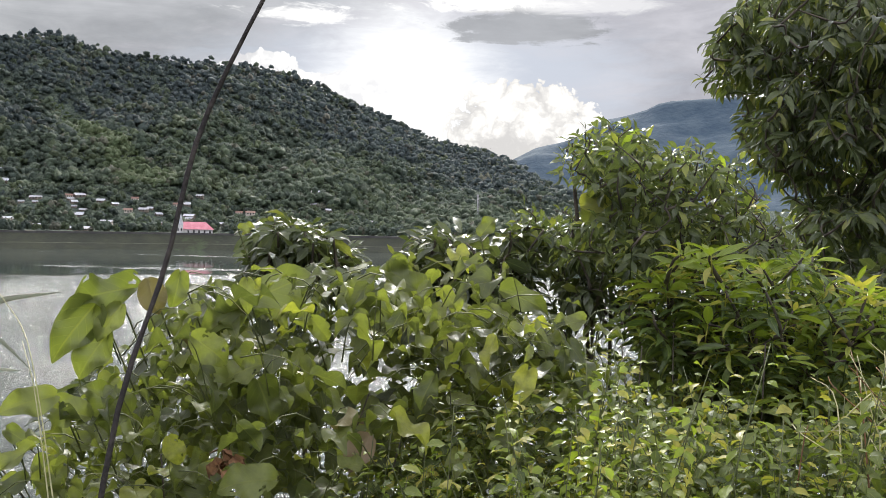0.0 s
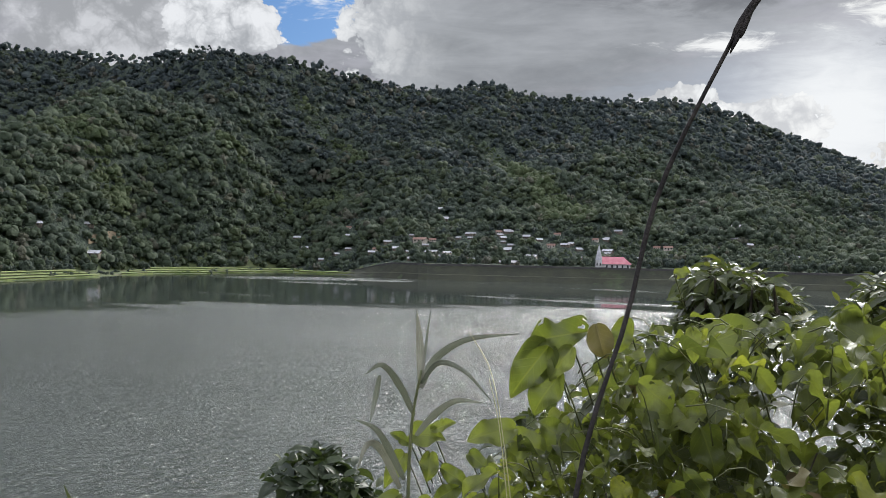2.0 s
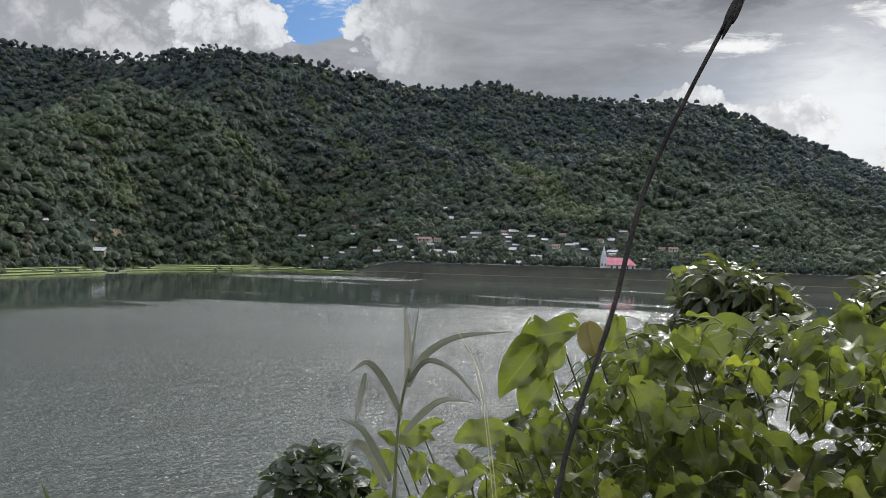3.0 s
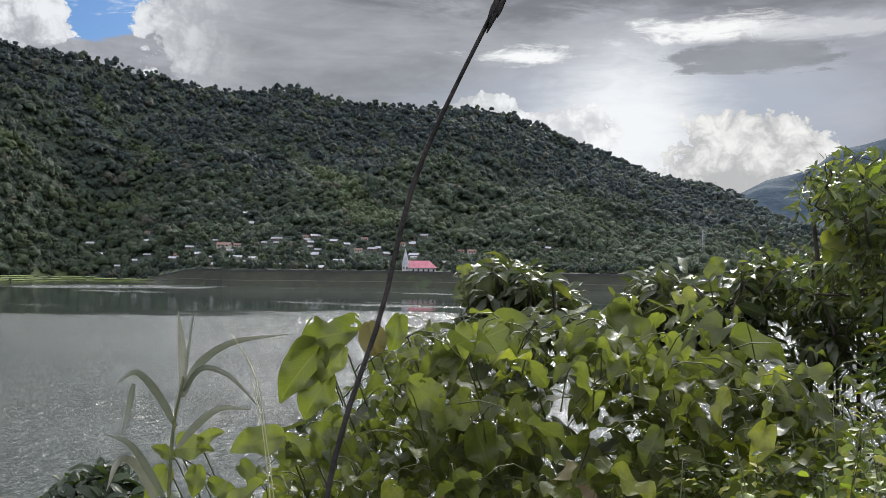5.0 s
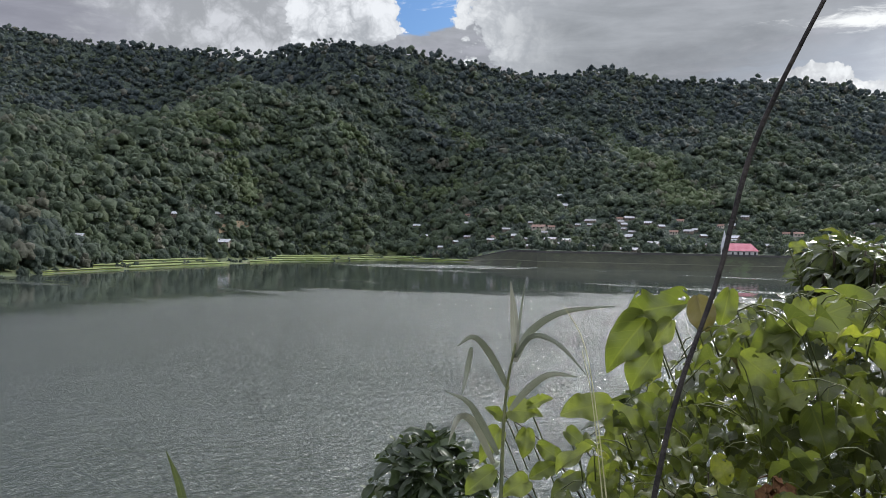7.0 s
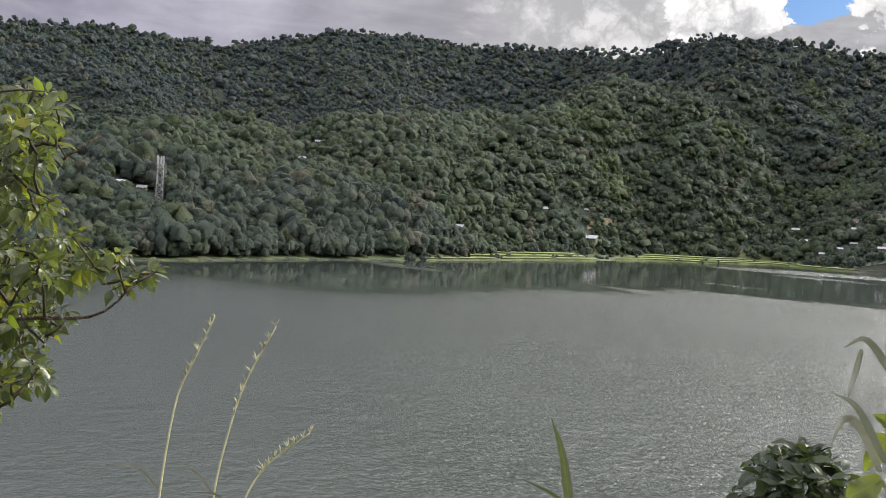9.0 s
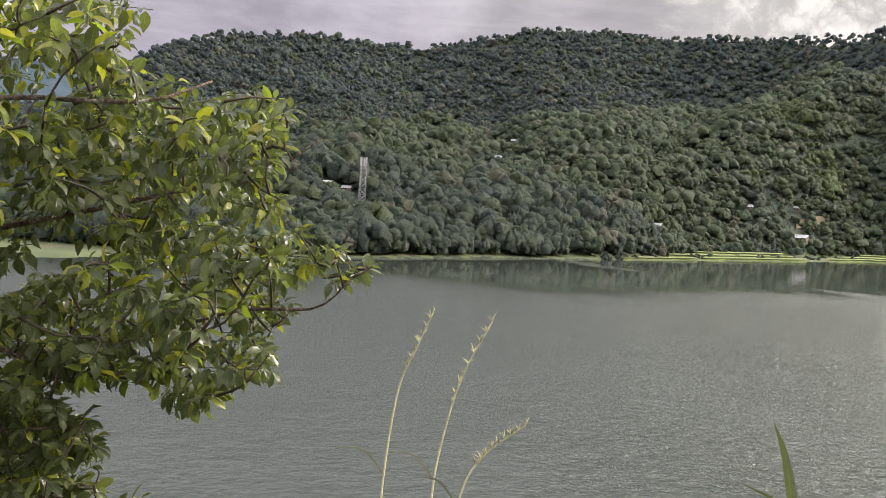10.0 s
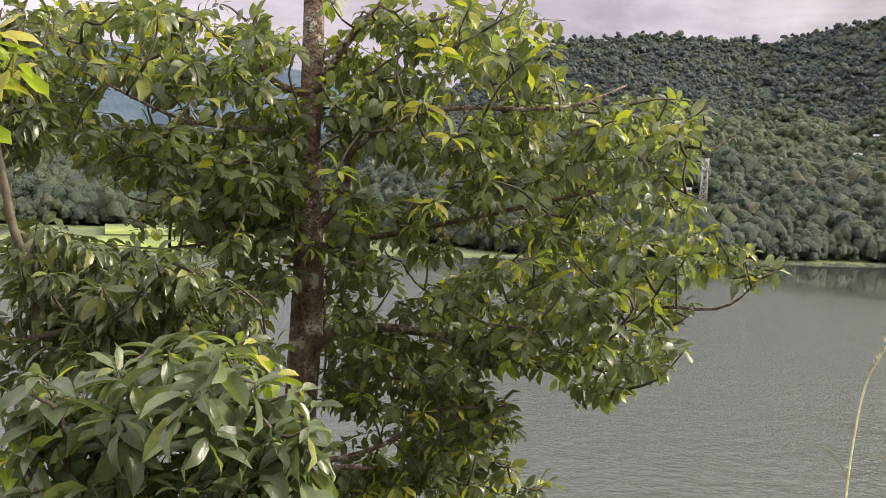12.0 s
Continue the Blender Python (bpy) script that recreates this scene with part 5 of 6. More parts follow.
    leafy_plant("broadleaf_shrub", "shrub with large pale-veined leaves and yellow new shoots", "shrub",
        [(Envelope((98, 2.4, [(-1.1, 15.43), (-1.02, 15.48), (-0.92, 15.44), (-0.73, 15.54), (-0.49, 15.58), (-0.31, 15.4), (-0.28, 15.28), (-0.35, 15.16), (-1.09, 15.16)]), 0.3), 85, 0.085)],
        [([(-2.5, -1.2, 13.6), (-2.24, -0.95, 15.21), (-2.25, -0.84, 15.53)], 0.012, 0.004), ([(-2.5, -1.3, 13.6), (-2.16, -1.22, 15.22), (-2.10, -1.29, 15.47)], 0.012, 0.004)],
        broad, b, rng, bark=M_TWIG, young=[spray("leaf_spray", M_YOUNG, rng, "oval", 9, 0.11, 0.042, 1.1, (0.0, 0.6), 0.05, 0.8, 0.4, 4) for _ in range(2)], up=0.2, fresh=0.07, size=(0.8, 1.2))
    leafy_plant("dark_tree", "dark-leaved tree with dense hanging foliage beside the lakeside tree", "tree",
        [(Envelope((98, 3.2, [(-1.34, 15.84), (-1.04, 15.81), (-0.74, 15.69), (-0.46, 15.64), (-0.41, 15.35), (-0.88, 15.36), (-1.33, 15.27)]), 0.6), 130, 0.08), (Envelope((98, 3.4, [(-1.53, 16.56), (-1.25, 16.58), (-1.29, 16.46), (-1.21, 16.21), (-1.33, 16.09), (-1.52, 16.12)]), 0.3), 40, 0.08)],
        [([(-2.9, -1.9, 12.8), (-2.93, -1.63, 15.37), (-2.95, -1.72, 15.80), (-2.98, -1.86, 16.35)], 0.022, 0.012), ([(-2.93, -1.65, 15.44), (-2.97, -1.30, 15.53), (-3.05, -1.00, 15.61)], 0.014, 0.005)],
        dark, b, rng, bark=M_TWIG)

    # young-leaf sprays: their bright colour stands in for light shining through
    leafy_plant("leafy_sapling", "sapling with leaves coloured bright yellow-green as if backlit", "tree",
        [(Envelope((121, 3.0, [(-0.16, 16.36), (0.06, 16.38), (0.09, 16.28), (0.05, 16.1), (-0.12, 16.08)]), 0.1), 6, 0.06)],
        [([(-2.75, -1.75, 12.9), (-2.68, -1.72, 15.2), (-2.6, -1.62, 16.2)], 0.012, 0.004)],
        tree_young, b, rng, bark=M_TWIG, size=(0.9, 1.3))

    # the thicket by the path
    leafy_plant("overhanging_tree", "tall dark tree with hanging lance-shaped leaves", "tree",
        [(Envelope((-20, 4.4, [(-0.41, 16.69), (-0.36, 16.93), (-0.21, 17.07), (-0.21, 17.22), (0.84, 17.14), (0.88, 15.71), (0.25, 15.68), (0.06, 15.94), (-0.04, 16.24), (-0.23, 16.42), (-0.2, 16.65)]), 0.85), 760, 0.045)],
        [([(2.6, 4.2, 12.5), (2.45, 4.15, 15.2), (2.3, 4.1, 16.6), (2.2, 4.1, 18.2)], 0.09, 0.04), ([(2.35, 4.1, 16.2), (1.61, 4.12, 16.69), (1.25, 4.23, 16.80)], 0.02, 0.005),
         ([(2.4, 4.1, 15.7), (1.74, 4.11, 16.25), (1.49, 4.10, 16.27)], 0.018, 0.005)],
        hang, b, rng, bark=b, up=-0.2, twig=0.006)
    leafy_plant("tall_shrub", "tall shrub with slender green leaves in whorls", "shrub",
        [(Envelope((-10, 3.0, [(-0.26, 16.19), (-0.1, 16.36), (0.02, 16.38), (0.15, 16.31), (0.28, 16.31), (0.4, 16.23), (0.55, 15.99), (0.36, 15.97), (0.1, 15.96), (-0.04, 15.97), (-0.16, 15.92), (-0.27, 15.94), (-0.34, 16)]), 0.5, -0.3), 230, 0.055)],
        [([(0.8, 3.0, 13.2), (0.60, 3.01, 15.91), (0.56, 3.01, 16.34)], 0.012, 0.004), ([(0.7, 3.0, 13.2), (0.43, 3.04, 15.87), (0.39, 3.05, 16.23)], 0.010, 0.004),
         ([(1.0, 3.0, 13.2), (0.82, 2.96, 15.97), (0.88, 2.94, 16.21)], 0.012, 0.004)],
        slim, b, rng, bark=M_TWIG, young=tree_young, fresh=0.03, size=(0.75, 1.1), up=0.2, twig=0.0035)
    leafy_plant("bright_shrub", "fresh green shrub with whorls of lance-shaped leaves", "shrub",
        [(Envelope((-16, 2.6, [(-0.25, 15.91), (-0.16, 15.97), (-0.06, 16), (0.07, 15.94), (0.2, 15.99), (0.28, 15.94), (0.44, 15.86), (0.44, 15.72), (0.04, 15.68), (-0.14, 15.72), (-0.27, 15.79)]), 0.3), 190, 0.05)],
        [([(0.9, 2.5, 13.4), (0.70, 2.56, 15.69), (0.68, 2.58, 15.96)], 0.010, 0.004), ([(1.0, 2.4, 13.4), (0.90, 2.49, 15.70), (0.93, 2.50, 15.95)], 0.010, 0.004)],
        lance, b, rng, bark=M_TWIG, up=0.2, fresh=0.4, size=(0.65, 0.95), young=[spray("leaf_spray", M_YOUNG, rng, "lance", 10, 0.10, 0.026, 1.3, (-0.2, 0.3), 0.05, 0.7, 0.4) for _ in range(2)])
    # fills the dark interior with dark leaves, shade put into their colour
    leafy_plant("shaded_thicket", "leafy thicket behind the bright shrub, coloured dark for its shade", "shrub",
        [(Envelope((-16, 3.2, [(-0.24, 15.75), (0.05, 15.76), (0.64, 16), (0.72, 15.45), (-0.12, 15.45), (-0.29, 15.59)]), 0.4), 190, 0.07)],
        [([(1.0, 3.2, 13.0), (0.94, 3.08, 15.50), (1.03, 3.09, 15.76)], 0.012, 0.004)], dark, b, rng, bark=M_TWIG)
    leafy_plant("dark_bush", "dense dark green bush behind the vine", "shrub",
        [(Envelope((8, 2.8, [(-0.22, 16.02), (-0.07, 16.05), (0.06, 16.02), (0.1, 15.97), (0.13, 15.87), (-0.2, 15.88)]), 0.25), 70, 0.06)],
        [([(-0.3, 2.8, 13.2), (-0.45, 2.83, 15.76), (-0.46, 2.85, 15.98)], 0.010, 0.004)], dark, b, rng, bark=M_TWIG, size=(0.7, 1.0))
    leafy_plant("dark_bush", "open dark bush with thin stems over the water", "shrub",
        [(Envelope((0, 2.9, [(-0.18, 15.95), (-0.06, 16.03), (0.11, 16.01), (0.27, 16.04), (0.29, 15.84), (-0.16, 15.79)]), 0.25), 80, 0.06)],
        [([(0.0, 2.9, 13.2), (0.01, 2.96, 15.68), (-0.01, 2.98, 15.97)], 0.010, 0.004)], dark, b, rng, bark=M_TWIG, size=(0.7, 1.0))
    leafy_plant("dark_bush", "thin open bush with dark leaves against the bright water", "shrub",
        [(Envelope((-4, 2.9, [(0.03, 15.96), (0.25, 15.98), (0.35, 15.93), (0.34, 15.77), (0.15, 15.76), (0.05, 15.84)]), 0.25), 16, 0.06)],
        [([(0.45, 2.9, 13.2), (0.38, 2.92, 15.62), (0.34, 2.96, 15.92)], 0.009, 0.003), ([(0.55, 2.9, 13.2), (0.50, 2.91, 15.66), (0.53, 2.93, 15.94)], 0.009, 0.003), ([(0.5, 2.9, 13.2), (0.43, 2.82, 15.68), (0.41, 2.85, 15.98)], 0.007, 0.003)], dark, b, rng, bark=M_TWIG, size=(0.6, 0.9))


build_plants()


def build_vine():
    """The broad-leaved vine over the bushes: every leaf a piece of its own."""
    rng = random.Random(5)
    env = Envelope((10, 1.95, [(-0.51, 15.63), (-0.42, 15.71), (-0.34, 15.76), (-0.26, 15.85), (-0.19, 15.93), (-0.08, 15.95), (0.04, 15.95), (0.13, 15.96), (0.22, 15.97), (0.41, 15.99), (0.56, 15.9), (0.69, 15.85), (0.69, 15.68), (0.47, 15.57), (0.07, 15.48), (-0.53, 15.48), (-0.53, 15.63)]), 0.38)
    gap = [(0.07, 15.81), (0.13, 15.85), (0.23, 15.78), (0.27, 15.7), (0.22, 15.63), (0.11, 15.62)]
    thing = tagged(new("broadleaf_vine"), "climbing vine with broad rounded yellow-green leaves", "vine")
    leaves = []
    for k in range(10):
        v, f, uv = leaf(rng.uniform(0.105, 0.125), rng.uniform(0.058, 0.078), rng.choice(("heart", "round", "round")), rng.uniform(0.1, 0.5), rng.uniform(0.4, 1.3), rng.uniform(1.0, 2.6), *((20, 16) if k < 3 else (11, 8)))
        # holes and notches eaten by insects
        gone = {j + i for j in [rng.randrange(len(f)) for _ in range(4)] for i in (0, 1, 16)} if k < 3 else set()
        leaves.append(mesh_of("leaf", v, np.array([q for i, q in enumerate(f) if i not in gone]), M_VINE, uv))
    # copies for the outer leaves, light through them put into a paler colour
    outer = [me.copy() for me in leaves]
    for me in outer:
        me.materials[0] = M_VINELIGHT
    v, f, uv = leaf(0.1, 0.07, "round", 0.5, 1.2, 1.0, 8, 6)
    spent = mesh_of("leaf", v, f, M_VINEOLD, uv)
    places = env.fill(295, rng, 0.045, gap)
    stems = Soup()
    for p in places:
        turn = rng.uniform(-2.2, 2.2)
        way = env.side * math.sin(turn) - env.ahead * math.cos(turn) * 0.8 + Vector((0, 0, rng.uniform(-1.1, 0.5)))
        ob = part("leaf", spent if rng.random() < 0.015 else rng.choice(leaves), thing)
        face = -env.ahead * rng.uniform(-0.5, 0.7) + env.side * rng.uniform(-0.7, 0.7) + Vector((0, 0, rng.uniform(0.4, 1.3)))
        ob.matrix_basis = facing(p, way, face, rng.uniform(0.3, 0.9))
        root = p + env.ahead * rng.uniform(0.05, 0.15) + Vector((rng.uniform(-0.12, 0.12), 0, rng.uniform(-0.12, 0.02)))
        bar(stems, smooth_line([root, (root + p) / 2 + Vector((0, 0, 0.02)), p], 4), [0.0014, 0.0012, 0.001, 0.0008], 4)
    # the large outer leaves, from stalk to tip
    for a, b, slim, old in (
        ((-0.60, 1.83, 15.91), (-0.71, 1.76, 15.90), 0.85, 0), ((-0.67, 1.80, 15.88), (-0.74, 1.71, 15.77), 0.8, 0), ((-0.57, 1.79, 15.93), (-0.54, 1.77, 15.85), 1.0, 1),
        ((-0.62, 1.80, 15.88), (-0.65, 1.75, 15.83), 1.0, 0), ((-0.64, 1.79, 15.83), (-0.69, 1.73, 15.75), 1.1, 0), ((-0.53, 1.86, 15.94), (-0.53, 1.82, 15.87), 1.1, 0),
        ((-0.40, 1.85, 15.88), (-0.28, 1.86, 15.95), 0.9, 0), ((-0.40, 1.89, 15.88), (-0.48, 1.81, 15.83), 0.9, 0), ((-0.07, 2.08, 15.89), (-0.16, 2.08, 15.97), 1.0, 0),
        ((-0.14, 2.13, 15.95), (-0.06, 2.08, 15.88), 1.0, 0), ((-0.29, 1.95, 15.85), (-0.25, 1.95, 15.80), 1.2, 0), ((0.12, 2.37, 15.88), (0.28, 2.35, 15.84), 0.8, 0),
        ((-0.37, 1.82, 15.74), (-0.32, 1.79, 15.65), 1.0, 0), ((-0.49, 1.80, 15.77), (-0.42, 1.79, 15.75), 1.0, 0), ((-0.19, 2.02, 15.88), (-0.09, 2.02, 15.84), 0.8, 0),
        ((0.38, 2.65, 16.05), (0.41, 2.64, 16.16), 1.0, 0), ((0.36, 2.65, 16.10), (0.47, 2.63, 16.13), 1.0, 0), ((0.08, 2.58, 16.01), (0.12, 2.58, 16.08), 1.2, 0),
        ((-0.59, 2.62, 16.02), (-0.54, 2.63, 16.03), 1.1, 0), ((-0.71, 1.72, 15.72), (-0.76, 1.64, 15.72), 1.0, 0), ((-0.65, 1.73, 15.68), (-0.74, 1.70, 15.72), 0.9, 0), ((-0.59, 1.75, 15.68), (-0.68, 1.73, 15.76), 0.9, 0),
        ((-1.05, 1.90, 15.60), (-1.07, 1.83, 15.53), 0.9, 0), ((-1.04, 1.92, 15.64), (-0.95, 1.93, 15.65), 1.05, 0), ((-1.00, 1.93, 15.60), (-0.98, 1.89, 15.55), 1.2, 0), ((-0.97, 1.93, 15.57), (-0.90, 1.93, 15.54), 0.9, 0), ((-1.05, 1.88, 15.51), (-1.08, 1.81, 15.48), 1.05, 0), ((-0.98, 1.91, 15.49), (-1.02, 1.84, 15.47), 1.2, 0), ((-0.92, 1.97, 15.60), (-0.85, 1.96, 15.57), 0.9, 0), ((-1.00, 1.94, 15.65), (-0.95, 1.93, 15.68), 1.05, 0), ((-0.89, 1.96, 15.51), (-0.91, 1.91, 15.47), 1.2, 0), ((-0.84, 1.99, 15.54), (-0.85, 1.93, 15.49), 0.9, 0), ((-1.04, 1.91, 15.62), (-1.06, 1.87, 15.65), 1.05, 0), ((-0.93, 1.95, 15.53), (-0.96, 1.89, 15.51), 1.2, 0),
    ):
        a, b = Vector(a), Vector(b)
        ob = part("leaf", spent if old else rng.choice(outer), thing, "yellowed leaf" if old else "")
        size = (b - a).length / 0.115
        ob.matrix_basis = facing(a, b - a, -Vector((a.x, a.y, 0)).normalized() * 0.9 + Vector((rng.uniform(-0.3, 0.3), 0, 0.5)), size) @ Matrix.Diagonal((slim, 1, 1, 1))
        bar(stems, smooth_line([a + Vector((0.03, 0.05, -0.12)), a + Vector((0.01, 0.02, -0.04)), a], 4), 0.0018, 4)
    rest = Soup()
    inner = Envelope((env.az, env.dist + 0.3, env.poly), 0.35)
    for p in inner.fill(820, rng, 0.025, gap):
        v, f, uv = leaf(rng.uniform(0.04, 0.085), rng.uniform(0.03, 0.06), "round", rng.uniform(0, 0.4), rng.uniform(0.3, 1.1), 0.8, 5, 4)
        turn = rng.uniform(-3.1, 3.1)
        rest.add(turned(v, aim(p - Vector((0, 0, 0.05)), (math.cos(turn), math.sin(turn), rng.uniform(-1.0, 0.1)), rng.uniform(-0.5, 0.5))), f, uv)
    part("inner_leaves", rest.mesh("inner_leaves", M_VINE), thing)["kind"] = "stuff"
    # deep leaves take the dark leaf colour, so the inner shade is painted in
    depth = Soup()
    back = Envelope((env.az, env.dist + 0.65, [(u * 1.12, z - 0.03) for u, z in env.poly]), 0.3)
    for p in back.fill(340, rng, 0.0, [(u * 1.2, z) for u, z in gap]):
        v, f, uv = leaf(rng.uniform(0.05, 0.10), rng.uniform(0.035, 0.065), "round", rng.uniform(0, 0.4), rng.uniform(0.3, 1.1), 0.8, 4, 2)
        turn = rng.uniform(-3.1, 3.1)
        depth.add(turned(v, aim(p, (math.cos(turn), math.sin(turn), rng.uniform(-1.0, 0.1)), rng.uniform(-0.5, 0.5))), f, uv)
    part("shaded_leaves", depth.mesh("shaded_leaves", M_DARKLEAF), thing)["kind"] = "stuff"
    part("leaf_stalk", stems.mesh("leaf_stalk", M_STEM), thing)["kind"] = "stuff"
    for k in range(34):
        u = rng.uniform(-0.45, 1.2)
        foot = env.place(u + rng.uniform(-0.2, 0.2), 13.9, rng.uniform(0, 0.3))
        top = env.place(u, rng.uniform(15.3, 15.5 + 0.35 * min(1, max(0, u + 0.5))), rng.uniform(-0.1, 0.3))
        mid = (foot + top) / 2 + Vector((rng.uniform(-0.15, 0.15), rng.uniform(-0.1, 0.1), 0.1))
        part("stem", bar(Soup(), smooth_line([foot, mid, top], 10), np.linspace(0.005, 0.0016, 10), 5, 0.2).mesh("stem", M_TWIG), thing)
    for line in ([(-0.83, 1.97, 15.39), (-0.95, 1.96, 15.55), (-1.04, 1.91, 15.63)], [(-0.91, 1.93, 15.38), (-0.99, 1.92, 15.46), (-1.05, 1.88, 15.51)], [(-0.76, 2.00, 15.40), (-0.84, 2.00, 15.51), (-0.92, 1.97, 15.61)]):
        part("stem", bar(Soup(), smooth_line(line, 10), np.linspace(0.003, 0.0012, 10), 5, 0.2).mesh("stem", M_TWIG), thing)
    dead = Soup()
    at = Vector((-0.39, 1.70, 15.60))
    for k in range(7):
        v, f, uv = leaf(rng.uniform(0.035, 0.06), 0.03, "oval", 0.9, 2.2, 2.0, 6, 4)
        dead.add(turned(v, aim(at + Vector((rng.uniform(-0.02, 0.02), 0, rng.uniform(-0.01, 0.03))), (rng.uniform(-1, 1), rng.uniform(-0.6, 0.2), rng.uniform(-1, 0.4)), rng.uniform(-1, 1))), f, uv)
    part("withered_leaves", dead.mesh("withered_leaves", M_DEAD), thing, "crumpled brown dead leaves")


build_vine()


def build_herbs():
    """Low herbs in the foreground: a few forms, many plants."""
    rng = random.Random(31)
    forms = []
    for k in range(6):
        thing = tagged(new("herb"), "low leafy herb with small pointed green leaves", "herb", "herbs on the bank")
        h = rng.uniform(0.42, 0.6)
        line = smooth_line([(0, 0, -1.25), (0, 0, -0.3), (rng.uniform(-0.04, 0.04), rng.uniform(-0.04, 0.04), h * 0.4), (rng.uniform(-0.1, 0.1), rng.uniform(-0.1, 0.1), h)], 16)
        part("stem", bar(Soup(), line, np.linspace(0.0026, 0.0008, 16), 5).mesh("stem", M_STEM), thing)
        s = Soup()
        for i in range(54):
            along = 6.5 + 8.4 * i / 54
            q = line[int(along)] * (1 - along % 1) + line[int(along) + 1] * (along % 1)
            turn = (i // 2) * 1.6 + (i % 2) * 3.14 + rng.uniform(-0.5, 0.5)
            size = rng.uniform(0.022, 0.043) * (1.2 - 0.5 * i / 54)
            v, f, uv = leaf(size, size * rng.uniform(0.45, 0.68), "oval", 0.35, rng.uniform(0.3, 1.1), 0.6, 3, 2)
            v = v + np.array([0, rng.uniform(0.004, 0.03), 0])
            s.add(turned(v, aim(q, (math.cos(turn), math.sin(turn), rng.uniform(-0.6, 0.5)), rng.uniform(-0.6, 0.6))), f, uv)
        part("leaves", s.mesh("leaves", M_HERB if k < 4 else M_YOUNG), thing)
        forms.append(thing)
    env = Envelope((-12, 1.75, [(-0.64, 15.56), (-0.48, 15.67), (-0.31, 15.74), (-0.16, 15.84), (-0.03, 15.85), (0.12, 15.81), (0.27, 15.78), (0.38, 15.82), (0.49, 15.82), (0.5, 15.53), (-0.63, 15.42)]), 0.35)
    first = set()
    for p in env.fill(380, rng, 0.03):
        k = rng.randrange(6) if rng.random() < 0.9 else 0
        big = rng.uniform(0.7, 1.15)
        m = Matrix.Translation(p - Vector((0, 0, 0.50 * big))) @ Matrix.Rotation(rng.uniform(0, 6.28), 4, "Z") @ Matrix.Rotation(rng.uniform(-0.4, 0.4), 4, "X") @ Matrix.Scale(big, 4)
        ob = forms[k]
        if k in first:
            ob = copy_thing(ob, m)
        first.add(k)
        ob.matrix_basis = m


build_herbs()


def build_undergrowth():
    """The tangle of small leaves below and behind the herbs, placed to hide the water in the camera's view."""
    rng = random.Random(77)
    s = Soup()
    env = Envelope((-12, 2.2, [(-0.85, 15.36), (-0.68, 15.49), (-0.51, 15.58), (-0.33, 15.66), (-0.14, 15.73), (0.06, 15.68), (0.3, 15.68), (0.49, 15.74), (0.66, 15.77), (0.67, 15.34), (-0.85, 15.19)]), 0.45)
    forms = [leaf(rng.uniform(0.03, 0.055), rng.uniform(0.018, 0.03), "oval", 0.35, rng.uniform(0.2, 1.0), 0.6, 3, 2) for _ in range(12)]
    us, zs = [p[0] for p in env.poly], [p[1] for p in env.poly]
    made = 0
    while made < 5200:
        u, z = rng.uniform(min(us), max(us)), rng.uniform(min(zs), max(zs))
        if not inside(env.poly, u, z):
            continue
        made += 1
        v, f, uv = rng.choice(forms)
        turn = rng.uniform(-3.14, 3.14)
        s.add(turned(v, aim(env.place(u, z, rng.uniform(-0.4, 0.5)), (math.cos(turn), math.sin(turn), rng.uniform(-0.8, 0.7)), rng.uniform(-0.7, 0.7))), f, uv)
    tagged(new("undergrowth", s.mesh("undergrowth", M_HERB)), "dense tangle of small green leaves under the herbs", "undergrowth", kind="stuff")


build_undergrowth()


def build_pole():
    thing = tagged(new("leaning_stick"), "thin dark dead stick leaning over the vine", "stick")
    line = smooth_line([(-0.47, 1.0, 14.2), (-0.43, 1.06, 15.3), (-0.40, 1.128, 15.765), (-0.362, 1.212, 15.984), (-0.329, 1.254, 16.162), (-0.242, 1.276, 16.359), (-0.20, 1.30, 16.44), (-0.07, 1.33, 16.75)], 30)
    part("stem", bar(Soup(), line, np.linspace(0.0036, 0.0029, 30), 8, 0.3).mesh("stem", M_POLE), thing)
    top = Vector((-0.242, 1.272, 16.359))
    way = Vector((0.045, 0.02, 0.085)).normalized()
    s = Soup()
    for k in range(4):
        off = Vector((0.003 * math.cos(k * 1.6), 0, 0.003 * math.sin(k * 1.6)))
        bar(s, smooth_line([top + off * 1.4 - way * 0.006 * k + Vector((0.004, 0, -0.004)), top + off + way * 0.03, top - off + way * 0.1], 8), [0.001, 0.003, 0.004, 0.004, 0.004, 0.003, 0.003, 0.002], 5, 0.3)
    part("frayed_bark", s.mesh("frayed_bark", M_POLE), thing, "frayed strips of dark bark")


build_pole()


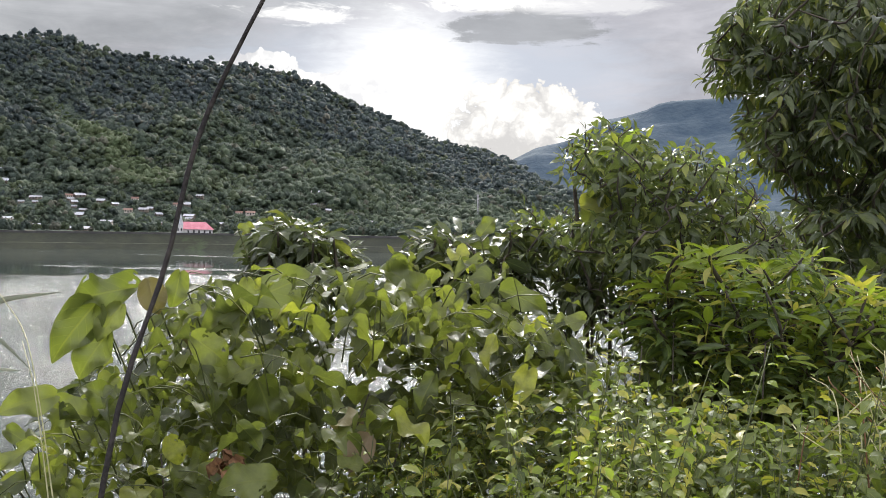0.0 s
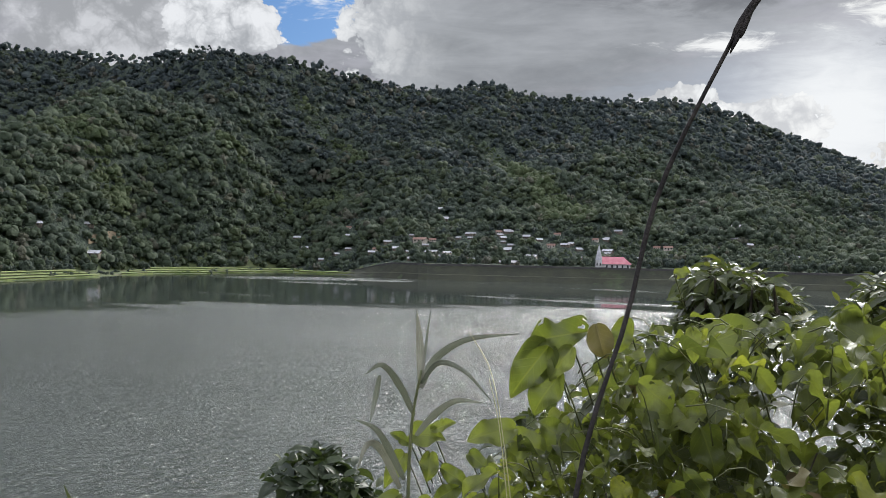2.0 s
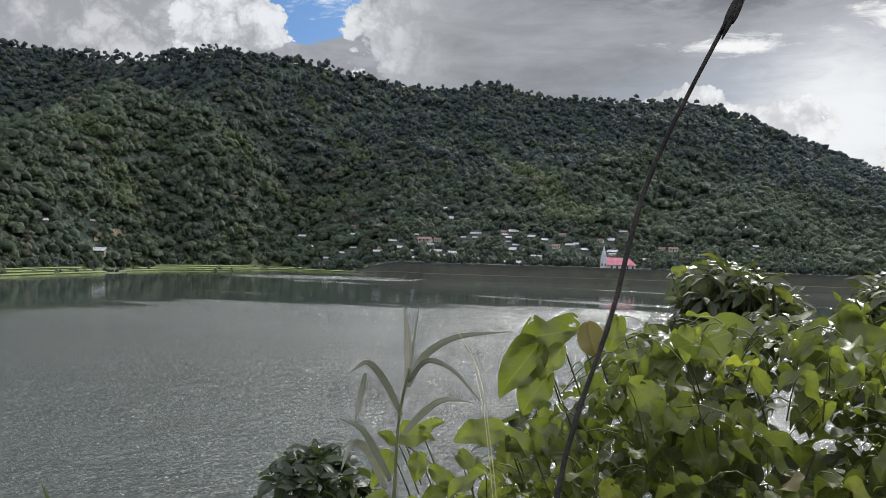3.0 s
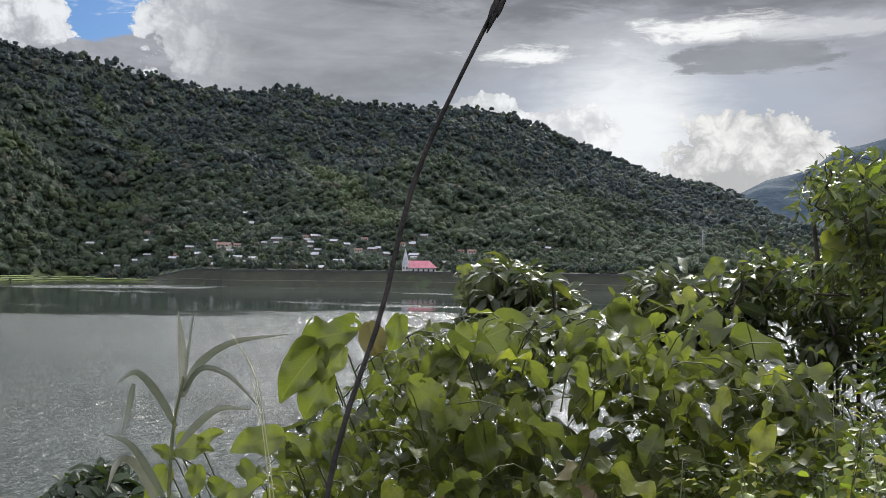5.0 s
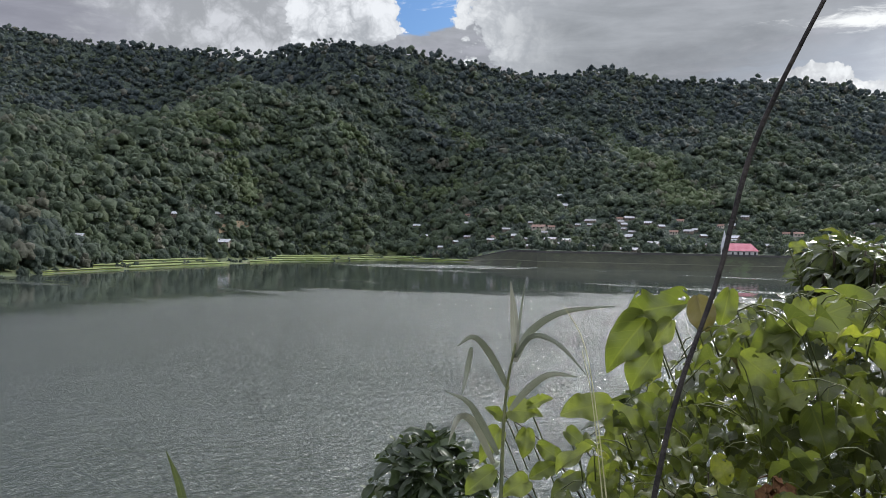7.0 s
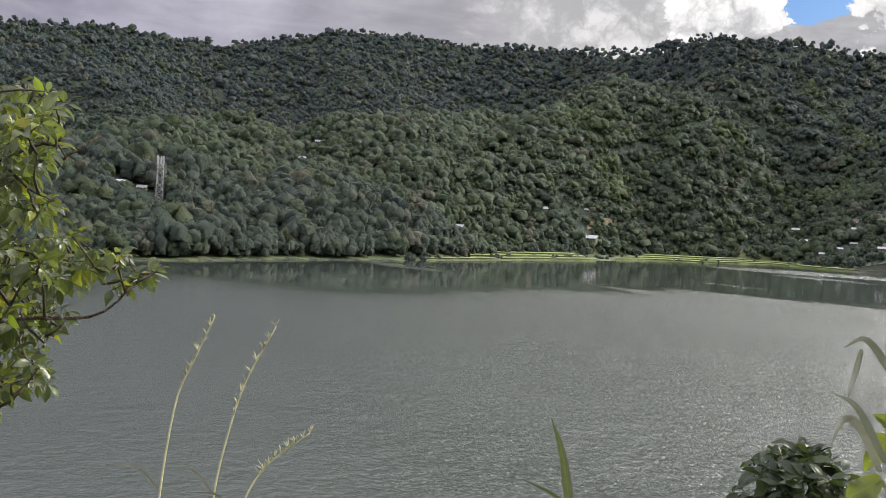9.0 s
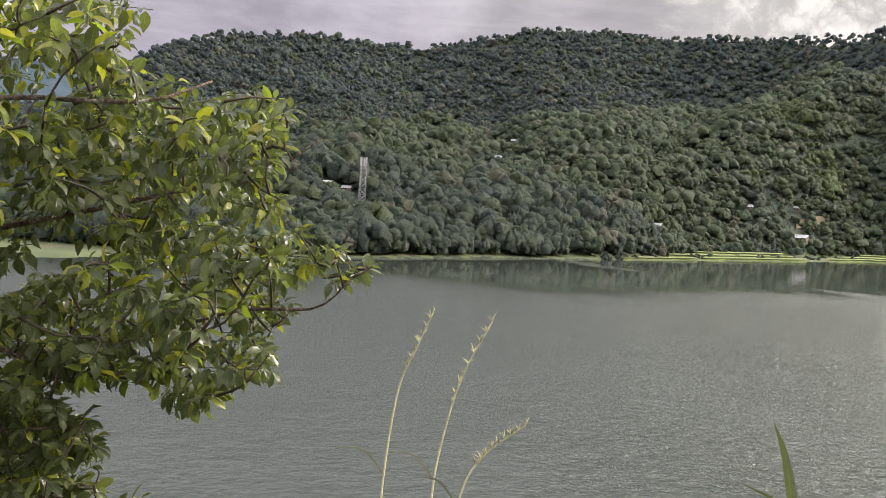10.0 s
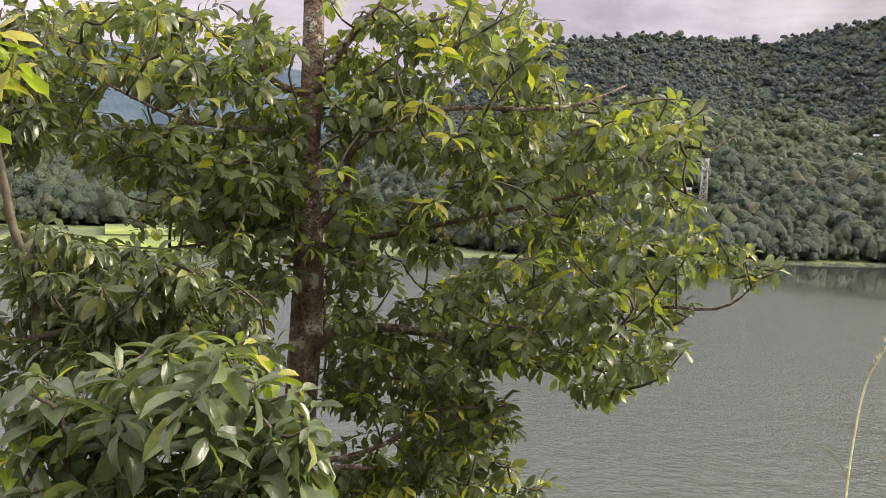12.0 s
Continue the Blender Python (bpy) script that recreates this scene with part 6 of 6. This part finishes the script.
def blade(soup, points, width, rng):
    """A long grass blade along points, folded a little."""
    line = smooth_line(points, 12)
    way = np.gradient(line, axis=0)
    toward = line * np.array([1.0, 1.0, 0.0]) + np.array([0.15, 0.1, 0.0])
    side = np.cross(way, toward)
    side /= np.linalg.norm(side, axis=1)[:, None] + 1e-9
    up = np.cross(side, way)
    up /= np.linalg.norm(up, axis=1)[:, None] + 1e-9
    w = width * np.interp(np.linspace(0, 1, 12), [0, 0.1, 0.4, 0.75, 1], [0.5, 0.8, 1.0, 0.6, 0.04])[:, None] / 2
    v = np.stack([line - side * w + up * w * 0.3, line, line + side * w + up * w * 0.3], 1).reshape(-1, 3)
    f = np.array([[i * 3 + j, i * 3 + j + 1, i * 3 + j + 4, i * 3 + j + 3] for i in range(11) for j in range(2)])
    s = np.repeat(np.linspace(0, 1, 12), 3)
    uv = np.stack([np.tile([0, 0.5, 1.0], 12), s], -1)
    soup.add(v, f, uv)


def build_reed():
    thing = tagged(new("reed"), "tall reed grass with long arching blades, green greyed as by sky sheen", "reed")
    stem = smooth_line([(-0.92, 1.68, 15.31), (-0.96, 1.75, 15.54), (-0.97, 1.78, 15.70), (-0.96, 1.80, 15.81)], 12)
    part("stem", bar(Soup(), stem, np.linspace(0.0045, 0.0025, 12), 6).mesh("stem", M_STEM), thing)
    rng = random.Random(2)
    for pts, w in (
        ([(-0.96, 1.80, 15.77), (-0.97, 1.81, 15.86), (-0.98, 1.81, 15.94)], 0.019),
        ([(-0.96, 1.80, 15.77), (-0.96, 1.82, 15.87), (-0.95, 1.82, 15.94)], 0.006),
        ([(-0.96, 1.80, 15.77), (-0.94, 1.82, 15.83), (-0.86, 1.81, 15.88), (-0.74, 1.81, 15.90)], 0.017),
        ([(-0.96, 1.80, 15.78), (-0.91, 1.78, 15.83), (-0.84, 1.76, 15.82), (-0.78, 1.77, 15.76)], 0.012),
        ([(-0.97, 1.79, 15.71), (-0.98, 1.74, 15.78), (-0.99, 1.68, 15.83), (-1.02, 1.66, 15.81)], 0.016),
        ([(-0.99, 1.67, 15.81), (-1.00, 1.67, 15.76), (-1.00, 1.65, 15.71)], 0.012),
        ([(-0.96, 1.78, 15.67), (-0.91, 1.76, 15.72), (-0.85, 1.74, 15.76), (-0.79, 1.75, 15.76)], 0.016),
        ([(-0.97, 1.75, 15.58), (-0.98, 1.71, 15.64), (-0.99, 1.66, 15.70), (-1.03, 1.64, 15.72)], 0.016),
        ([(-0.98, 1.75, 15.56), (-1.00, 1.70, 15.65), (-1.00, 1.64, 15.67), (-1.01, 1.62, 15.62)], 0.018),
    ):
        s = Soup()
        blade(s, pts, w, rng)
        part("blade", s.mesh("blade", M_REED), thing)


build_reed()


def build_stalks():
    """Grass stalks with loose seed heads, and single blades."""
    rng = random.Random(6)
    for pts in (
        [(-1.92, 0.59, 15.21), (-1.97, 0.61, 15.37), (-2.01, 0.65, 15.57), (-2.01, 0.69, 15.67), (-2.01, 0.73, 15.76)],
        [(-1.83, 0.68, 15.23), (-1.88, 0.70, 15.38), (-1.91, 0.74, 15.52), (-1.92, 0.78, 15.63), (-1.91, 0.84, 15.75)],
        [(-1.77, 0.69, 15.22), (-1.81, 0.74, 15.38), (-1.81, 0.79, 15.46), (-1.79, 0.88, 15.53)],
    ):
        thing = tagged(new("grass_stalk"), "thin pale grass stalk with a loose seed head", "grass", "seeding grass stalks")
        line = smooth_line(pts, 20)
        part("stalk", bar(Soup(), line, np.linspace(0.0028, 0.0014, 20), 5).mesh("stalk", M_STRAW), thing)
        s = Soup()
        for i in range(60):
            q = line[rng.randrange(11, 20)]
            way = Vector((rng.uniform(-1, 1), rng.uniform(-1, 1), rng.uniform(0.6, 2.2)))
            v, f, uv = leaf(rng.uniform(0.012, 0.026), 0.0028, "lance", 0.3, 0.3, 0, 3, 2)
            s.add(turned(v, aim(q, way)), f, uv)
        part("seed_head", s.mesh("seed_head", M_STRAW), thing)
        s = Soup()
        q = line[5]
        blade(s, [q, q + np.array([0.0, -0.05, 0.06]), q + np.array([-0.01, -0.11, 0.07])], 0.006, rng)
        part("blade", s.mesh("blade", M_REED), thing)
    thing = tagged(new("grass_tuft"), "thin pale grass stems arching in front of the vine", "grass")
    for pts in ([(-0.63, 1.56, 15.47), (-0.66, 1.59, 15.58), (-0.69, 1.61, 15.72), (-0.73, 1.64, 15.84), (-0.78, 1.65, 15.91)], [(-0.65, 1.58, 15.47), (-0.67, 1.59, 15.60), (-0.70, 1.61, 15.75), (-0.73, 1.63, 15.83)]):
        part("stalk", bar(Soup(), smooth_line(pts, 16), np.linspace(0.0016, 0.0006, 16), 5).mesh("stalk", M_STRAW), thing)
    thing = tagged(new("grass_tuft"), "green grass blades standing by themselves", "grass")
    for pts, w in (([(-1.46, 1.39, 15.27), (-1.51, 1.40, 15.41), (-1.54, 1.40, 15.50), (-1.57, 1.39, 15.57)], 0.022), ([(-1.47, 1.40, 15.29), (-1.52, 1.39, 15.39), (-1.59, 1.33, 15.43)], 0.010)):
        s = Soup()
        blade(s, pts, w, rng)
        part("blade", s.mesh("blade", M_DARKLEAF), thing)
    thing = tagged(new("grass_tuft"), "tangled dry straw-coloured grass leaning among the herbs", "grass")
    foot, over = Vector((0.72, 1.56, 15.63)), Vector((0.67, 1.62, 15.80))
    for k in range(26):
        a = foot + Vector((rng.uniform(-0.12, 0.1), rng.uniform(-0.1, 0.15), rng.uniform(-0.12, 0.12)))
        b = over + Vector((rng.uniform(-0.06, 0.14), rng.uniform(-0.1, 0.15), rng.uniform(-0.14, 0.05)))
        mid = (a + b) / 2 + Vector((rng.uniform(-0.03, 0.06), 0, rng.uniform(0.0, 0.06)))
        part("stalk", bar(Soup(), smooth_line([a, mid, b], 8), np.linspace(0.0016, 0.0007, 8), 4).mesh("stalk", M_STRAW if k % 3 else M_DEAD), thing)
    for k in range(12):
        x, y = rng.uniform(0.0, 0.75), rng.uniform(1.55, 1.8)
        thing = tagged(new("grass_tuft"), "narrow green grass blades among the herbs", "grass", "grass among the herbs") if k % 4 == 0 else thing
        base = Vector((x, y, 14.9 + rng.uniform(0, 0.1)))
        s = Soup()
        blade(s, [base, base + Vector((rng.uniform(-0.05, 0.05), 0, 0.2)), base + Vector((rng.uniform(-0.16, 0.16), rng.uniform(-0.05, 0.05), rng.uniform(0.26, 0.36)))], 0.008, rng)
        part("blade", s.mesh("blade", M_YOUNG), thing)


build_stalks()


def build_lower_bush():
    """The top of a dark bush farther down the bank."""
    rng = random.Random(14)
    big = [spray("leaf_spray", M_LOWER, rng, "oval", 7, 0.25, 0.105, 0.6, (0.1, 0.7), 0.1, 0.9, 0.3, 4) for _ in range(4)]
    top = Vector((-4.4, 6.6, 14.35))
    thing = tagged(new("lower_bush"), "dark bush with broad leaves farther down the bank", "shrub")
    foot = Vector((-4.6, 6.9, float(land(33.7, 8.3)) - 0.2))
    line = smooth_line([foot, (foot + top) / 2 + Vector((0.1, 0, 0)), top - Vector((0, 0, 0.15))], 10)
    part("branch", bar(Soup(), line, np.linspace(0.03, 0.01, 10), 6, 0.2).mesh("branch", M_TWIG), thing)
    for k in range(70):
        a, e = rng.uniform(0, 6.28), rng.uniform(-0.7, 1.5)
        d = Vector((math.cos(a) * math.cos(e), math.sin(a) * math.cos(e), math.sin(e)))
        p = top + Vector((d.x * 0.62, d.y * 0.6, d.z * 0.5 - 0.55)) * rng.uniform(0.55, 1.0)
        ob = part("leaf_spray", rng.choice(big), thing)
        ob.matrix_basis = Matrix.Translation(p) @ Matrix.Rotation(math.atan2(-d.x, d.y), 4, "Z") @ Matrix.Rotation(rng.uniform(-0.3, 0.3), 4, "X") @ Matrix.Scale(rng.uniform(0.7, 1.1), 4)


build_lower_bush()
